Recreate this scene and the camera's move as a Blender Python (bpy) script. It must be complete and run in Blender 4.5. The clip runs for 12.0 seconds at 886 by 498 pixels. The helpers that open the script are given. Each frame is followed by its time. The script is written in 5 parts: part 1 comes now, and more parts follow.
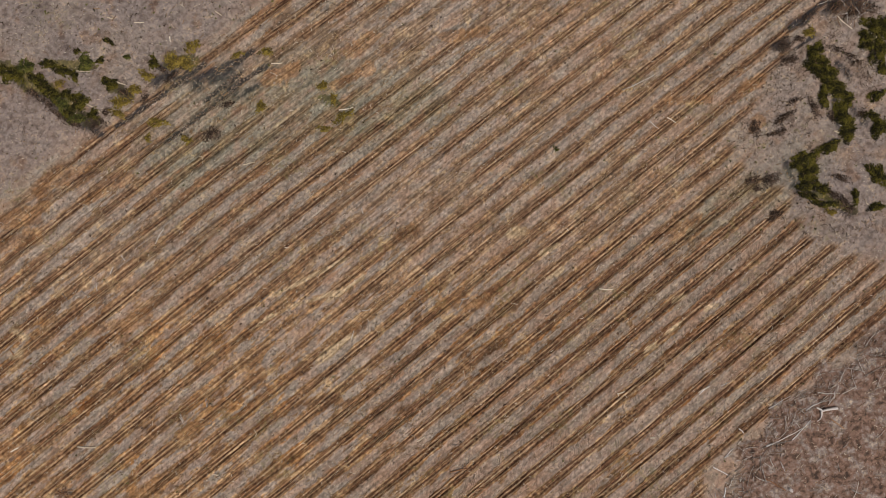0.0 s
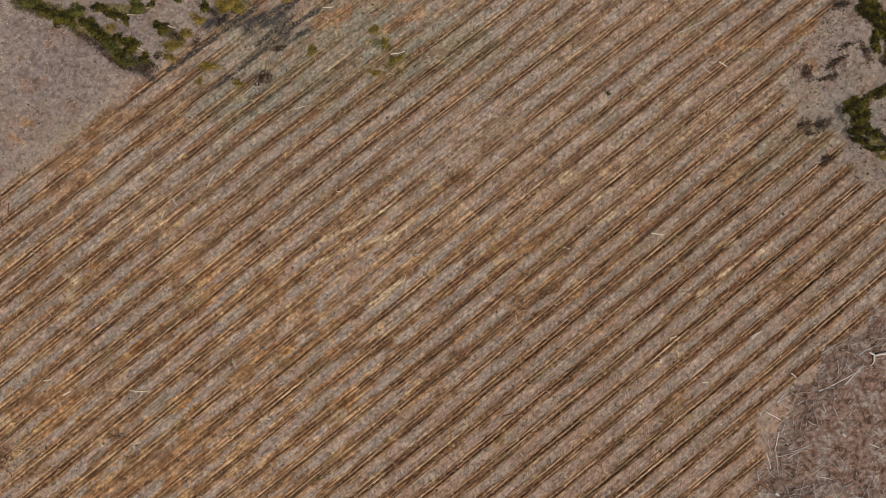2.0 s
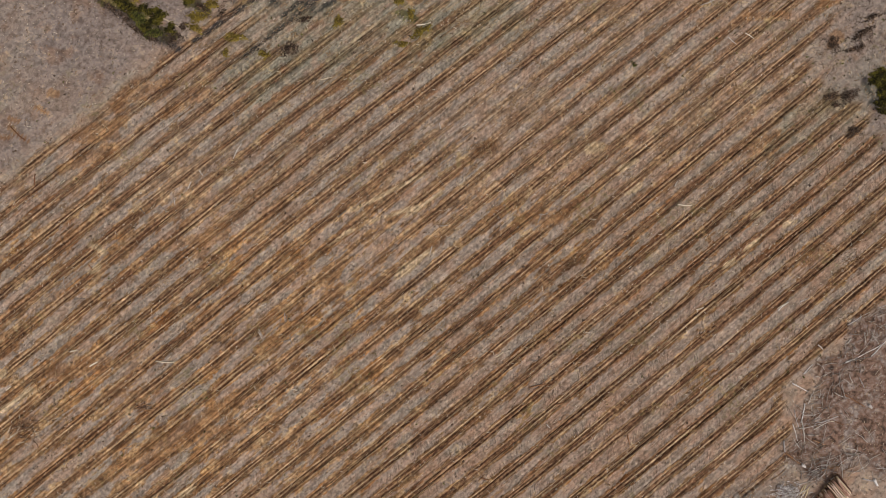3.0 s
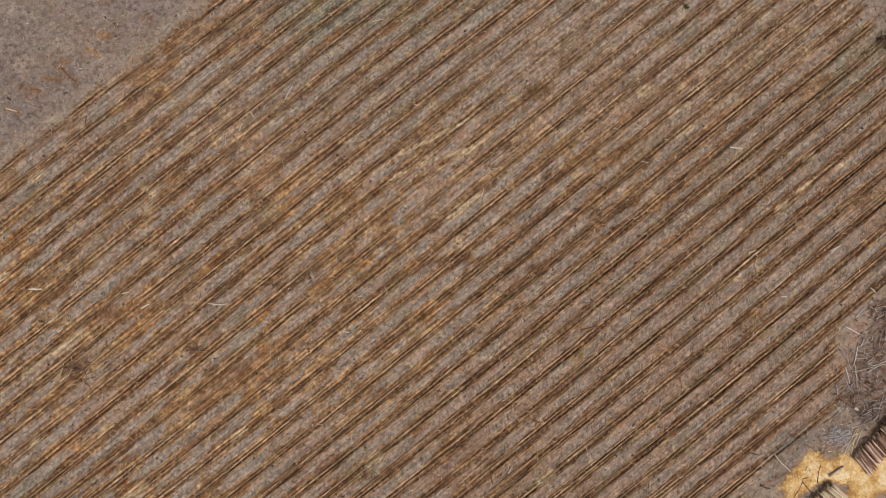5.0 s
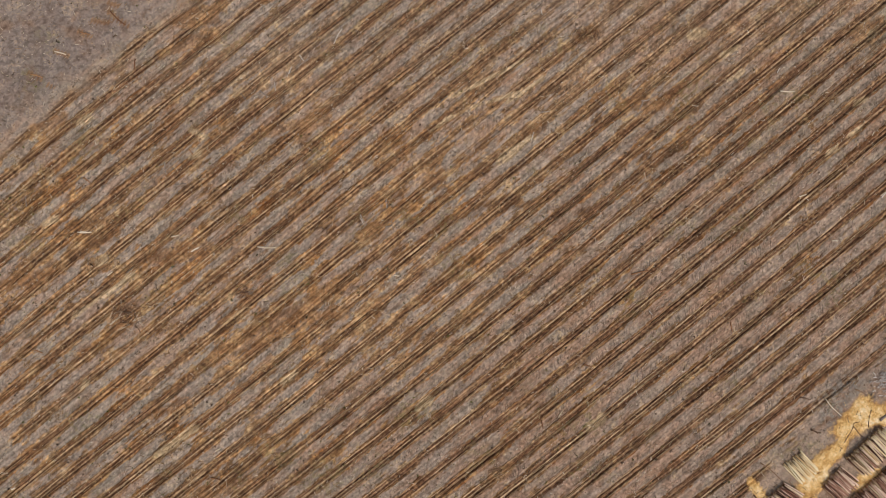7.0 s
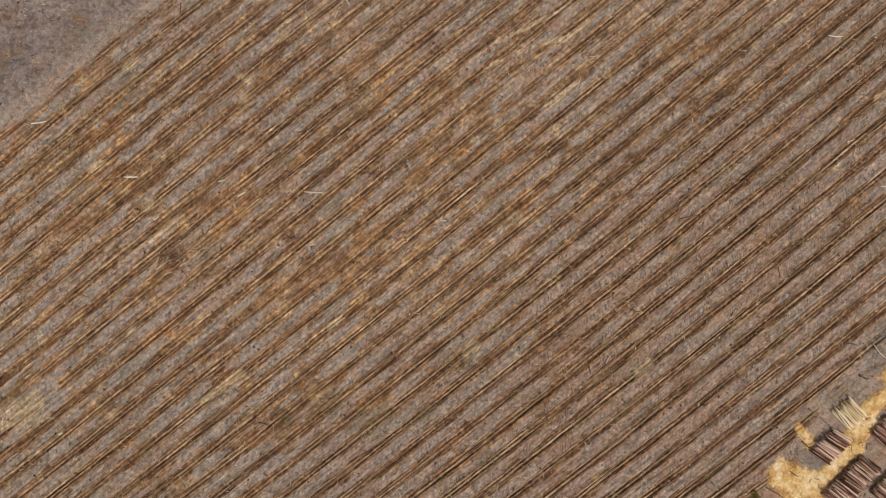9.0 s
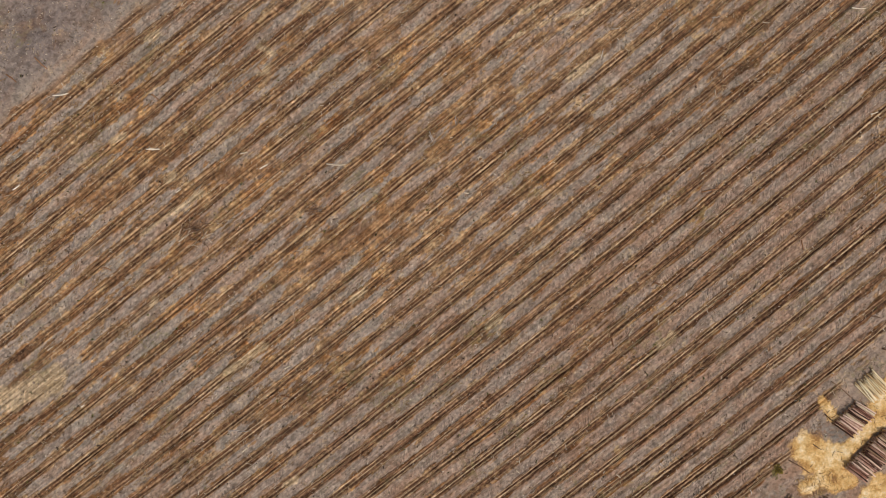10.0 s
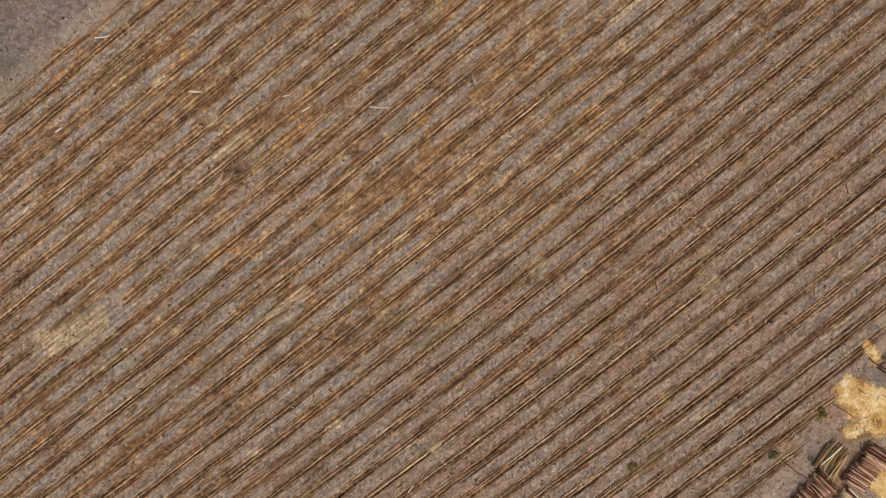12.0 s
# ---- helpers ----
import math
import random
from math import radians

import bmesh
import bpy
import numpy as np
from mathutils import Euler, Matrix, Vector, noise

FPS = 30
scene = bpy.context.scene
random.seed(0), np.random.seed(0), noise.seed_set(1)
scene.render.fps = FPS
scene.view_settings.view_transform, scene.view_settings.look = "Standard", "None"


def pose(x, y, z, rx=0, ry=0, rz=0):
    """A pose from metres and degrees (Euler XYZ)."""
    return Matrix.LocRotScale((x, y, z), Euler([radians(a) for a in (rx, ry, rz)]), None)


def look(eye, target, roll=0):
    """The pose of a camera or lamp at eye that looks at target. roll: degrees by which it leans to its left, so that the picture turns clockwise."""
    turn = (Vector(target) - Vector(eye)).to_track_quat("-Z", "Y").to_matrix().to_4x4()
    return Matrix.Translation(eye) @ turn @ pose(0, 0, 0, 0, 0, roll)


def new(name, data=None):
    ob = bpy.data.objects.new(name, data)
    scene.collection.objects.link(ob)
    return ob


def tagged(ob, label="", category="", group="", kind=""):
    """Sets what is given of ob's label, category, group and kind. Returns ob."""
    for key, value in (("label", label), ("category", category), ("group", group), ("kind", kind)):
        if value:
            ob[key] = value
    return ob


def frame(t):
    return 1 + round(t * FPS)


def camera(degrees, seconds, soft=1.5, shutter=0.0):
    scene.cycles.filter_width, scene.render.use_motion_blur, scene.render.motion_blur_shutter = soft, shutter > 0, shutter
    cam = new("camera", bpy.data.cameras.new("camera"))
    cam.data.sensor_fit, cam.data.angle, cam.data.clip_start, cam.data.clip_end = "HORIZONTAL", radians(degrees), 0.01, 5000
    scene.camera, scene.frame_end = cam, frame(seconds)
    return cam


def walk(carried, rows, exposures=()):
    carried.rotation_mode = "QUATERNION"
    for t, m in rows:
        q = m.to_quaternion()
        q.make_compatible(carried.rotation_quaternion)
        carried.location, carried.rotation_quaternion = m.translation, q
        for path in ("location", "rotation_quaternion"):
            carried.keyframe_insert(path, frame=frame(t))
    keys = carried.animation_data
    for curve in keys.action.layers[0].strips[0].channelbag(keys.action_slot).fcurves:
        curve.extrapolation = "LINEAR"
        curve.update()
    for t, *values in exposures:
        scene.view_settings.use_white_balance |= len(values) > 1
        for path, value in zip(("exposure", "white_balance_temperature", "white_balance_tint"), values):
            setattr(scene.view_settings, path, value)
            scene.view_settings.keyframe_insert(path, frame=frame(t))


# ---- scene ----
cam = camera(62.0, 12.0, soft=0.5)
# seconds, x, y, height, and small turns about x, y and z in degrees: a drone that looks straight down
ROWS = [
    (0.0, 0.000, 0.000, 83.214, 1.732, -1.359, -0.000),
    (0.5, -1.442, -1.493, 83.086, 1.710, -1.357, -0.004),
    (1.0, -2.895, -3.016, 82.958, 1.685, -1.353, -0.008),
    (1.5, -4.355, -4.559, 82.830, 1.658, -1.349, -0.012),
    (2.0, -5.818, -6.115, 82.701, 1.629, -1.343, -0.016),
    (2.5, -7.280, -7.679, 82.573, 1.597, -1.336, -0.020),
    (3.0, -8.737, -9.243, 82.445, 1.563, -1.328, -0.025),
    (3.5, -10.186, -10.805, 82.317, 1.527, -1.319, -0.029),
    (4.0, -11.624, -12.358, 82.189, 1.489, -1.309, -0.034),
    (4.5, -13.047, -13.900, 82.061, 1.449, -1.297, -0.039),
    (5.0, -14.454, -15.428, 81.932, 1.406, -1.285, -0.044),
    (5.5, -15.843, -16.940, 81.804, 1.361, -1.271, -0.049),
    (6.0, -17.212, -18.436, 81.676, 1.313, -1.256, -0.054),
    (6.5, -18.559, -19.913, 81.548, 1.264, -1.240, -0.059),
    (7.0, -19.884, -21.374, 81.420, 1.212, -1.223, -0.065),
    (7.5, -21.185, -22.819, 81.292, 1.158, -1.205, -0.070),
    (8.0, -22.463, -24.250, 81.164, 1.102, -1.186, -0.076),
    (8.5, -23.717, -25.669, 81.035, 1.043, -1.165, -0.082),
    (9.0, -24.947, -27.081, 80.907, 0.982, -1.144, -0.088),
    (9.5, -26.154, -28.488, 80.779, 0.919, -1.121, -0.094),
    (10.0, -27.340, -29.897, 80.651, 0.854, -1.097, -0.100),
    (10.5, -28.504, -31.312, 80.523, 0.787, -1.072, -0.106),
    (11.0, -29.649, -32.740, 80.395, 0.717, -1.046, -0.113),
    (11.5, -30.776, -34.189, 80.267, 0.645, -1.019, -0.119),
    (12.0, -31.889, -35.666, 80.138, 0.570, -0.990, -0.126),
]
walk(cam, [(t, pose(*place)) for t, *place in ROWS])

# ---- daylight: soft high haze, the sun to the south-east ----
SUN_HEIGHT, SUN_SIDE = 56.0, 138.0  # degrees above the horizon; clockwise from north (+y)
world = bpy.data.worlds.new("sky")
scene.world = world
world.use_nodes = True
wn, wl = world.node_tree.nodes, world.node_tree.links
sky = wn.new("ShaderNodeTexSky")
sky.sky_type, sky.sun_disc = "NISHITA", False
sky.sun_elevation, sky.sun_rotation = radians(SUN_HEIGHT), radians(SUN_SIDE)
sky.dust_density = 3.0
wn["Background"].inputs[1].default_value = 0.10
veil = wn.new("ShaderNodeHueSaturation")  # high haze takes most of the blue out of the sky
veil.inputs["Saturation"].default_value = 0.18
wl.new(sky.outputs[0], veil.inputs["Color"])
wl.new(veil.outputs[0], wn["Background"].inputs[0])
sun = new("sun", bpy.data.lights.new("sun", "SUN"))
sun.data.energy, sun.data.angle, sun.data.color = 2.35, radians(3.5), (1.0, 0.885, 0.745)
az, el = radians(SUN_SIDE), radians(SUN_HEIGHT)
sun.matrix_world = look((math.sin(az) * math.cos(el) * 200, math.cos(az) * math.cos(el) * 200, math.sin(el) * 200), (0, 0, 0))
scene.view_settings.exposure = -0.325

# ---- materials ----


class Nodes:
    """A material's nodes, with short ways to add them."""

    def __init__(self, name):
        self.m = bpy.data.materials.new(name)
        self.m.use_nodes = True
        self.t = self.m.node_tree
        self.out = self.t.nodes["Principled BSDF"]

    def put(self, kind, outlet=0, **given):
        n = self.t.nodes.new("ShaderNode" + kind)
        ins = given.pop("ins", {})
        for key, value in given.items():
            setattr(n, key, value)
        for key, value in ins.items():
            self.feed(n.inputs[key], value)
        return n.outputs[outlet]

    def feed(self, socket, value):
        if isinstance(value, bpy.types.NodeSocket):
            self.t.links.new(value, socket)
        elif isinstance(value, tuple) and len(value) == 3 and socket.type == "RGBA":
            socket.default_value = (*value, 1)
        else:
            socket.default_value = value

    def math(self, op, a, b=0.0, c=0.0, clamp=False):
        return self.put("Math", operation=op, use_clamp=clamp, ins={0: a, 1: b, 2: c})

    def noise(self, where, scale, detail=4.0, rough=0.55, warp=0.0):
        return self.put("TexNoise", ins={"Vector": where, "Scale": scale, "Detail": detail, "Roughness": rough, "Distortion": warp})

    def ramp(self, x, *stops):
        """stops: (place, grey or colour)."""
        n = self.t.nodes.new("ShaderNodeValToRGB")
        e = n.color_ramp.elements
        while len(e) < len(stops):
            e.new(0.5)
        for one, (place, c) in zip(e, stops):
            one.position = place
            one.color = (*c, 1) if isinstance(c, tuple) else (c, c, c, 1)
        self.feed(n.inputs[0], x)
        return n.outputs[0]

    def step(self, x, lo, hi):
        """0 below lo, 1 above hi, smooth between."""
        return self.put("MapRange", interpolation_type="SMOOTHSTEP", ins={0: x, 1: lo, 2: hi, 3: 0.0, 4: 1.0})

    def mix(self, f, a, b, blend="MIX"):
        n = self.t.nodes.new("ShaderNodeMix")
        n.data_type, n.blend_type = "RGBA", blend
        self.feed(n.inputs[0], f)
        self.feed(n.inputs[6], a)
        self.feed(n.inputs[7], b)
        return n.outputs[2]

    def attr(self, name):
        return self.put("Attribute", outlet=2, attribute_name=name)

    def done(self, colour, rough=0.9, bump=None, strength=0.5, depth=0.02, spec=0.2):
        self.feed(self.out.inputs["Base Color"], colour)
        self.feed(self.out.inputs["Roughness"], rough)
        self.feed(self.out.inputs["Specular IOR Level"], spec)
        if bump is not None:
            self.feed(self.out.inputs["Normal"], self.put("Bump", ins={"Strength": strength, "Distance": depth, "Height": bump}))
        return self.m


def sawdust_colour(n, dust, mid, fibre, grain):
    """Orange-brown where the sawdust lies thin, cream where it is deep."""
    x = n.math("ADD", n.math("ADD", n.math("MULTIPLY", mid, 0.6), n.math("MULTIPLY", fibre, 0.25)), n.math("MULTIPLY", dust, 0.13))
    saw = n.ramp(x, (0.40, (0.36, 0.185, 0.065)), (0.47, (0.54, 0.31, 0.115)), (0.53, (0.69, 0.45, 0.19)), (0.59, (0.80, 0.58, 0.31)), (0.66, (0.89, 0.74, 0.52)))
    return n.mix(1.0, saw, n.ramp(grain, (0.34, 0.90), (0.5, 1.0), (0.66, 1.10)), "MULTIPLY")


def ground_material():
    n = Nodes("soil")
    where = n.put("TexCoord", outlet=3)
    rows = n.put("UVMap", uv_map="rows")
    field, dust, slash, dark_soil, pale, gold = (n.attr(a) for a in ("field", "dust", "slash", "dark_soil", "pale", "gold"))
    chaff, umber = n.attr("chaff"), n.attr("umber")
    sep = n.put("SeparateXYZ", ins={0: rows}).node
    along, phase = sep.outputs[0], sep.outputs[1]

    def lay(stretch, k):
        """Row coordinates in metres, drawn out along the rows."""
        return n.put("CombineXYZ", ins={0: n.math("MULTIPLY", along, stretch), 1: n.math("MULTIPLY", phase, 2.28), 2: k})

    faint, mess, north = n.attr("faint"), n.attr("mess"), n.attr("north")
    big = n.noise(where, 0.06, 3, 0.5)
    broken = n.math("MULTIPLY", mess, n.step(n.noise(where, 0.3, 4, 0.6), 0.40, 0.60))
    clear = n.math("MULTIPLY", field, n.math("MULTIPLY", n.math("SUBTRACT", 1.0, n.math("MULTIPLY", faint, 0.75)), n.math("SUBTRACT", 1.0, n.math("MULTIPLY", broken, 0.45))))
    mid = n.noise(where, 0.5, 4, 0.58)
    lump = n.noise(where, 1.7, 3, 0.5, 0.5)
    fibre = n.noise(where, 2.8, 1, 0.5, 0.7)
    grain = n.noise(where, 3.8, 1, 0.4)
    streak = n.noise(lay(0.22, 0.0), 1.9, 3, 0.55)
    lines = n.noise(lay(0.05, 5.0), 3.6, 3, 0.55)
    comb = n.noise(lay(1.6, 12.0), 1.7, 1, 0.4, 0.5)
    # washboard ripples across the strips between the furrows
    swing = n.math("ADD", n.math("MULTIPLY", along, 21.0), n.math("MULTIPLY", n.noise(where, 0.9, 3, 0.55), 26.0))
    ripple = n.math("MULTIPLY", n.math("SINE", swing), n.step(n.noise(lay(0.5, 33.0), 0.7, 3, 0.55), 0.42, 0.58))
    runs = n.noise(lay(0.09, 9.0), 1.4, 4, 0.6)
    shaken = n.put("VectorMath", operation="MULTIPLY_ADD", ins={0: n.put("TexNoise", outlet=1, ins={"Vector": where, "Scale": 1.6, "Detail": 4.0}), 1: (1.1, 1.1, 0.0), 2: where})
    cells = n.put("TexVoronoi", outlet=0, ins={"Vector": shaken, "Scale": 1.5, "Randomness": 1.0})
    # bare soil: pinkish tan to grey, in long patches along the strips
    patch = n.noise(lay(0.3, 15.0), 0.8, 3, 0.55)
    soil = n.ramp(n.math("ADD", n.math("ADD", n.math("MULTIPLY", big, 0.35), n.math("MULTIPLY", mid, 0.25)), n.math("MULTIPLY", patch, 0.4)),
                  (0.40, (0.335, 0.212, 0.15)), (0.47, (0.37, 0.252, 0.192)), (0.53, (0.335, 0.258, 0.215)), (0.60, (0.40, 0.295, 0.236)))
    sand = n.ramp(n.math("ADD", n.math("MULTIPLY", mid, 0.6), n.math("MULTIPLY", lump, 0.4)),
                  (0.38, (0.185, 0.146, 0.13)), (0.45, (0.232, 0.191, 0.172)), (0.52, (0.276, 0.234, 0.214)), (0.62, (0.335, 0.286, 0.262)))
    sand = n.mix(north, n.mix(1.0, sand, (0.54, 0.515, 0.54), "MULTIPLY"), n.mix(1.0, sand, (0.91, 0.84, 0.85), "MULTIPLY"))
    stain = n.math("MULTIPLY", n.step(n.noise(where, 0.32, 5, 0.6), 0.53, 0.63), 0.6)
    sand = n.mix(stain, sand, n.mix(1.0, sand, (1.0, 0.72, 0.5), "MULTIPLY"))
    soil = n.mix(pale, soil, sand)
    soil = n.mix(n.math("MULTIPLY", n.step(lump, 0.56, 0.66), 0.3), soil, (0.20, 0.145, 0.105))
    ash = n.math("MULTIPLY", n.step(n.noise(lay(0.45, 18.0), 0.5, 4, 0.6), 0.50, 0.60), n.math("SUBTRACT", 1.0, pale))
    soil = n.mix(n.math("MULTIPLY", ash, 0.45), soil, n.ramp(mid, (0.42, (0.265, 0.218, 0.176)), (0.58, (0.365, 0.305, 0.25))))
    soil = n.mix(gold, n.mix(1.0, soil, (0.992, 0.987, 0.978), "MULTIPLY"), n.mix(1.0, soil, (1.08, 1.07, 1.06), "MULTIPLY"))
    soil = n.mix(n.math("MAXIMUM", n.math("MULTIPLY", mess, 0.9), north), soil, n.mix(1.0, soil, (0.975, 1.035, 1.07), "MULTIPLY"))
    # ragged distance from the furrow's middle, in row widths
    jag = n.math("SUBTRACT", n.noise(lay(0.5, 2.0), 1.3, 3, 0.55), 0.5)
    ph = n.math("ADD", phase, n.math("MULTIPLY", jag, 0.22))
    dist = n.math("ABSOLUTE", n.math("SUBTRACT", n.math("FRACT", n.math("ADD", ph, 0.5)), 0.5))
    sway = n.math("ADD", n.math("MULTIPLY", n.math("SUBTRACT", n.noise(lay(0.07, 21.0), 1.0, 3, 0.55), 0.5), 0.16), n.math("MULTIPLY", jag, 0.05))
    side = n.math("SUBTRACT", n.math("FRACT", n.math("ADD", n.math("ADD", phase, sway), 0.5)), 0.5)
    true_dist = n.math("ABSOLUTE", side)
    # straw and bark litter: a band along every furrow, and drifts across the rows
    near = n.math("MULTIPLY", n.math("SUBTRACT", 1.0, n.step(dist, 0.14, 0.36)), n.math("SUBTRACT", 1.0, n.math("MULTIPLY", faint, 0.5)))
    drift = n.math("ADD", n.math("MULTIPLY", n.noise(lay(0.55, 26.0), 0.3, 5, 0.62), 0.95), n.math("ADD", n.math("MULTIPLY", gold, 0.05), n.math("MULTIPLY", mess, 0.05)))
    cover = n.math("ADD", n.math("ADD", n.math("MULTIPLY", near, 0.24), drift), n.math("ADD", n.math("MULTIPLY", streak, 0.58), n.math("MULTIPLY", lump, 0.22)))
    straw_f = n.math("MULTIPLY", n.step(cover, 0.975, 1.075), n.math("MULTIPLY", field, n.math("SUBTRACT", 0.92, n.math("MULTIPLY", n.step(north, 0.5, 1.0), 0.3))))
    straw = n.ramp(n.math("ADD", n.math("ADD", n.math("MULTIPLY", fibre, 0.10), n.math("MULTIPLY", lines, 0.45)), n.math("MULTIPLY", mid, 0.45)),
                   (0.41, (0.13, 0.068, 0.034)), (0.47, (0.205, 0.112, 0.053)), (0.51, (0.275, 0.157, 0.075)), (0.55, (0.335, 0.208, 0.108)), (0.61, (0.44, 0.31, 0.175)))
    tint = n.noise(where, 0.16, 5, 0.6)
    straw = n.mix(n.step(tint, 0.52, 0.60), straw, n.mix(1.0, straw, (1.12, 1.0, 0.82), "MULTIPLY"))
    straw = n.mix(n.step(tint, 0.48, 0.40), straw, n.mix(1.0, straw, (0.98, 0.95, 0.95), "MULTIPLY"))
    straw = n.mix(gold, n.mix(1.0, straw, (0.93, 0.95, 1.02), "MULTIPLY"), n.mix(1.0, straw, (1.22, 1.22, 1.24), "MULTIPLY"))
    straw = n.mix(n.step(north, 0.55, 1.0), straw, n.mix(1.0, straw, (0.85, 0.91, 0.99), "MULTIPLY"))
    colour = n.mix(straw_f, soil, straw)
    # brown earth washed out of the furrows, with scalloped edges
    fall = n.math("ADD", n.math("MULTIPLY", n.math("SUBTRACT", 0.5, dist), 0.9), n.math("ADD", n.math("MULTIPLY", n.math("SUBTRACT", runs, 0.5), n.math("ADD", 0.9, n.math("MULTIPLY", mess, 0.7))), n.math("MULTIPLY", n.math("SUBTRACT", lump, 0.5), 0.28)))
    fall = n.math("ADD", fall, n.math("MULTIPLY", umber, 0.07))
    wash = n.math("MULTIPLY", n.step(fall, 0.22, 0.335), n.math("MULTIPLY", clear, n.math("SUBTRACT", 0.85, n.math("MULTIPLY", gold, 0.5))))
    tone = n.mix(n.math("MAXIMUM", mess, gold), (0.78, 0.615, 0.485), (0.88, 0.645, 0.435))
    colour = n.mix(wash, colour, n.mix(1.0, colour, tone, "MULTIPLY"))
    colour = n.mix(n.math("MULTIPLY", n.math("SUBTRACT", 1.0, wash), field), colour, n.mix(1.0, colour, (0.96, 0.967, 0.975), "MULTIPLY"))
    colour = n.mix(n.math("MULTIPLY", umber, field), colour, n.mix(1.0, colour, (0.95, 0.915, 0.88), "MULTIPLY"))
    # turned earth and brown straw in the bed of a furrow
    bed = n.math("MULTIPLY", n.math("SUBTRACT", 1.0, n.step(n.math("ADD", true_dist, n.math("MULTIPLY", jag, 0.14)), 0.14, 0.22)), clear)
    bed = n.math("MULTIPLY", bed, n.step(n.math("SUBTRACT", n.math("ADD", runs, 0.5), drift), 0.20, 0.46))
    colour = n.mix(n.math("MULTIPLY", bed, n.math("SUBTRACT", 0.85, n.math("MULTIPLY", gold, 0.35))), colour, n.ramp(n.math("ADD", n.math("MULTIPLY", lines, 0.7), n.math("MULTIPLY", fibre, 0.3)),
                   (0.40, (0.125, 0.062, 0.037)), (0.48, (0.185, 0.097, 0.056)), (0.54, (0.235, 0.133, 0.08)), (0.62, (0.33, 0.21, 0.13))))
    # dark earth along both cuts, with some of the grooves' shade put into the colour
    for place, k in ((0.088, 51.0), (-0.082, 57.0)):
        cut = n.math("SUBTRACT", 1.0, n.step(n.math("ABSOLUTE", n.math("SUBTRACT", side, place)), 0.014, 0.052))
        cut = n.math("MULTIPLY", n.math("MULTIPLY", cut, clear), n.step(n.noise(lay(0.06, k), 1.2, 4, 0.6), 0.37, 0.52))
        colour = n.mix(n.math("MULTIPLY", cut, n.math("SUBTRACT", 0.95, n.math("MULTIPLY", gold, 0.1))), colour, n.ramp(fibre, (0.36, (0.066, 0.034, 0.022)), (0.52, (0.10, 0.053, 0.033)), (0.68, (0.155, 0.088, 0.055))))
    # thin continuous threads of golden straw along the middle and both rims of a furrow
    for place, k, amount in ((0.003, 31.0, 0.95), (0.165, 37.0, 0.6), (-0.162, 43.0, 0.7)):
        thread = n.math("SUBTRACT", 1.0, n.step(n.math("ABSOLUTE", n.math("SUBTRACT", side, place)), 0.014, 0.042))
        there = n.math("MULTIPLY", n.step(n.noise(lay(0.06, k), 1.0, 4, 0.6), 0.42, 0.56), n.math("MULTIPLY", n.math("MULTIPLY", clear, n.math("SUBTRACT", 1.0, n.math("MULTIPLY", north, 0.45))), amount))
        colour = n.mix(n.math("MULTIPLY", thread, there), colour, n.ramp(lines, (0.42, (0.34, 0.24, 0.15)), (0.60, (0.51, 0.385, 0.255))))
    chaff_f = n.math("MULTIPLY", n.step(n.math("ADD", chaff, n.math("MULTIPLY", n.math("SUBTRACT", streak, 0.5), 1.3)), 0.2, 0.85), 0.85)
    colour = n.mix(chaff_f, colour, n.ramp(lines, (0.40, (0.42, 0.30, 0.18)), (0.60, (0.55, 0.42, 0.28))))
    rust_f = n.math("MULTIPLY", n.step(n.math("ADD", n.attr("rust"), n.math("MULTIPLY", n.math("SUBTRACT", lump, 0.5), 1.2)), 0.2, 0.85), 0.7)
    colour = n.mix(rust_f, colour, n.ramp(n.math("ADD", n.math("MULTIPLY", mid, 0.6), n.math("MULTIPLY", lines, 0.4)), (0.42, (0.19, 0.096, 0.046)), (0.51, (0.285, 0.153, 0.076)), (0.60, (0.37, 0.22, 0.115))))
    colour = n.mix(n.math("MULTIPLY", n.attr("ash"), n.step(lump, 0.36, 0.60)), colour, n.ramp(mid, (0.40, (0.168, 0.148, 0.134)), (0.60, (0.287, 0.252, 0.226))))
    # moss, damp and near-black soil, forest floor, sawdust
    green = n.math("MULTIPLY", n.step(n.noise(where, 0.15, 4, 0.6), 0.53, 0.66), n.step(lump, 0.48, 0.58))
    colour = n.mix(n.math("MULTIPLY", green, 0.5), colour, (0.14, 0.125, 0.06))
    floor = n.ramp(n.math("ADD", n.math("MULTIPLY", mid, 0.56), n.math("ADD", n.math("MULTIPLY", lump, 0.32), n.math("MULTIPLY", fibre, 0.12))),
                   (0.38, (0.085, 0.058, 0.048)), (0.44, (0.165, 0.104, 0.08)), (0.485, (0.225, 0.14, 0.108)), (0.525, (0.225, 0.158, 0.135)), (0.56, (0.24, 0.192, 0.175)), (0.63, (0.31, 0.265, 0.25)))
    colour = n.mix(n.step(n.math("ADD", slash, n.math("MULTIPLY", n.math("SUBTRACT", mid, 0.5), 1.6)), 0.3, 0.8), colour, floor)
    colour = n.mix(n.math("MULTIPLY", dark_soil, n.step(n.math("ADD", n.math("MULTIPLY", mid, 0.5), n.math("MULTIPLY", streak, 0.5)), 0.36, 0.50)), colour, (0.056, 0.050, 0.052))
    moss_f = n.math("MULTIPLY", n.step(n.math("ADD", n.attr("moss"), n.math("MULTIPLY", n.math("SUBTRACT", lump, 0.5), 1.6)), 0.25, 0.75), 0.85)
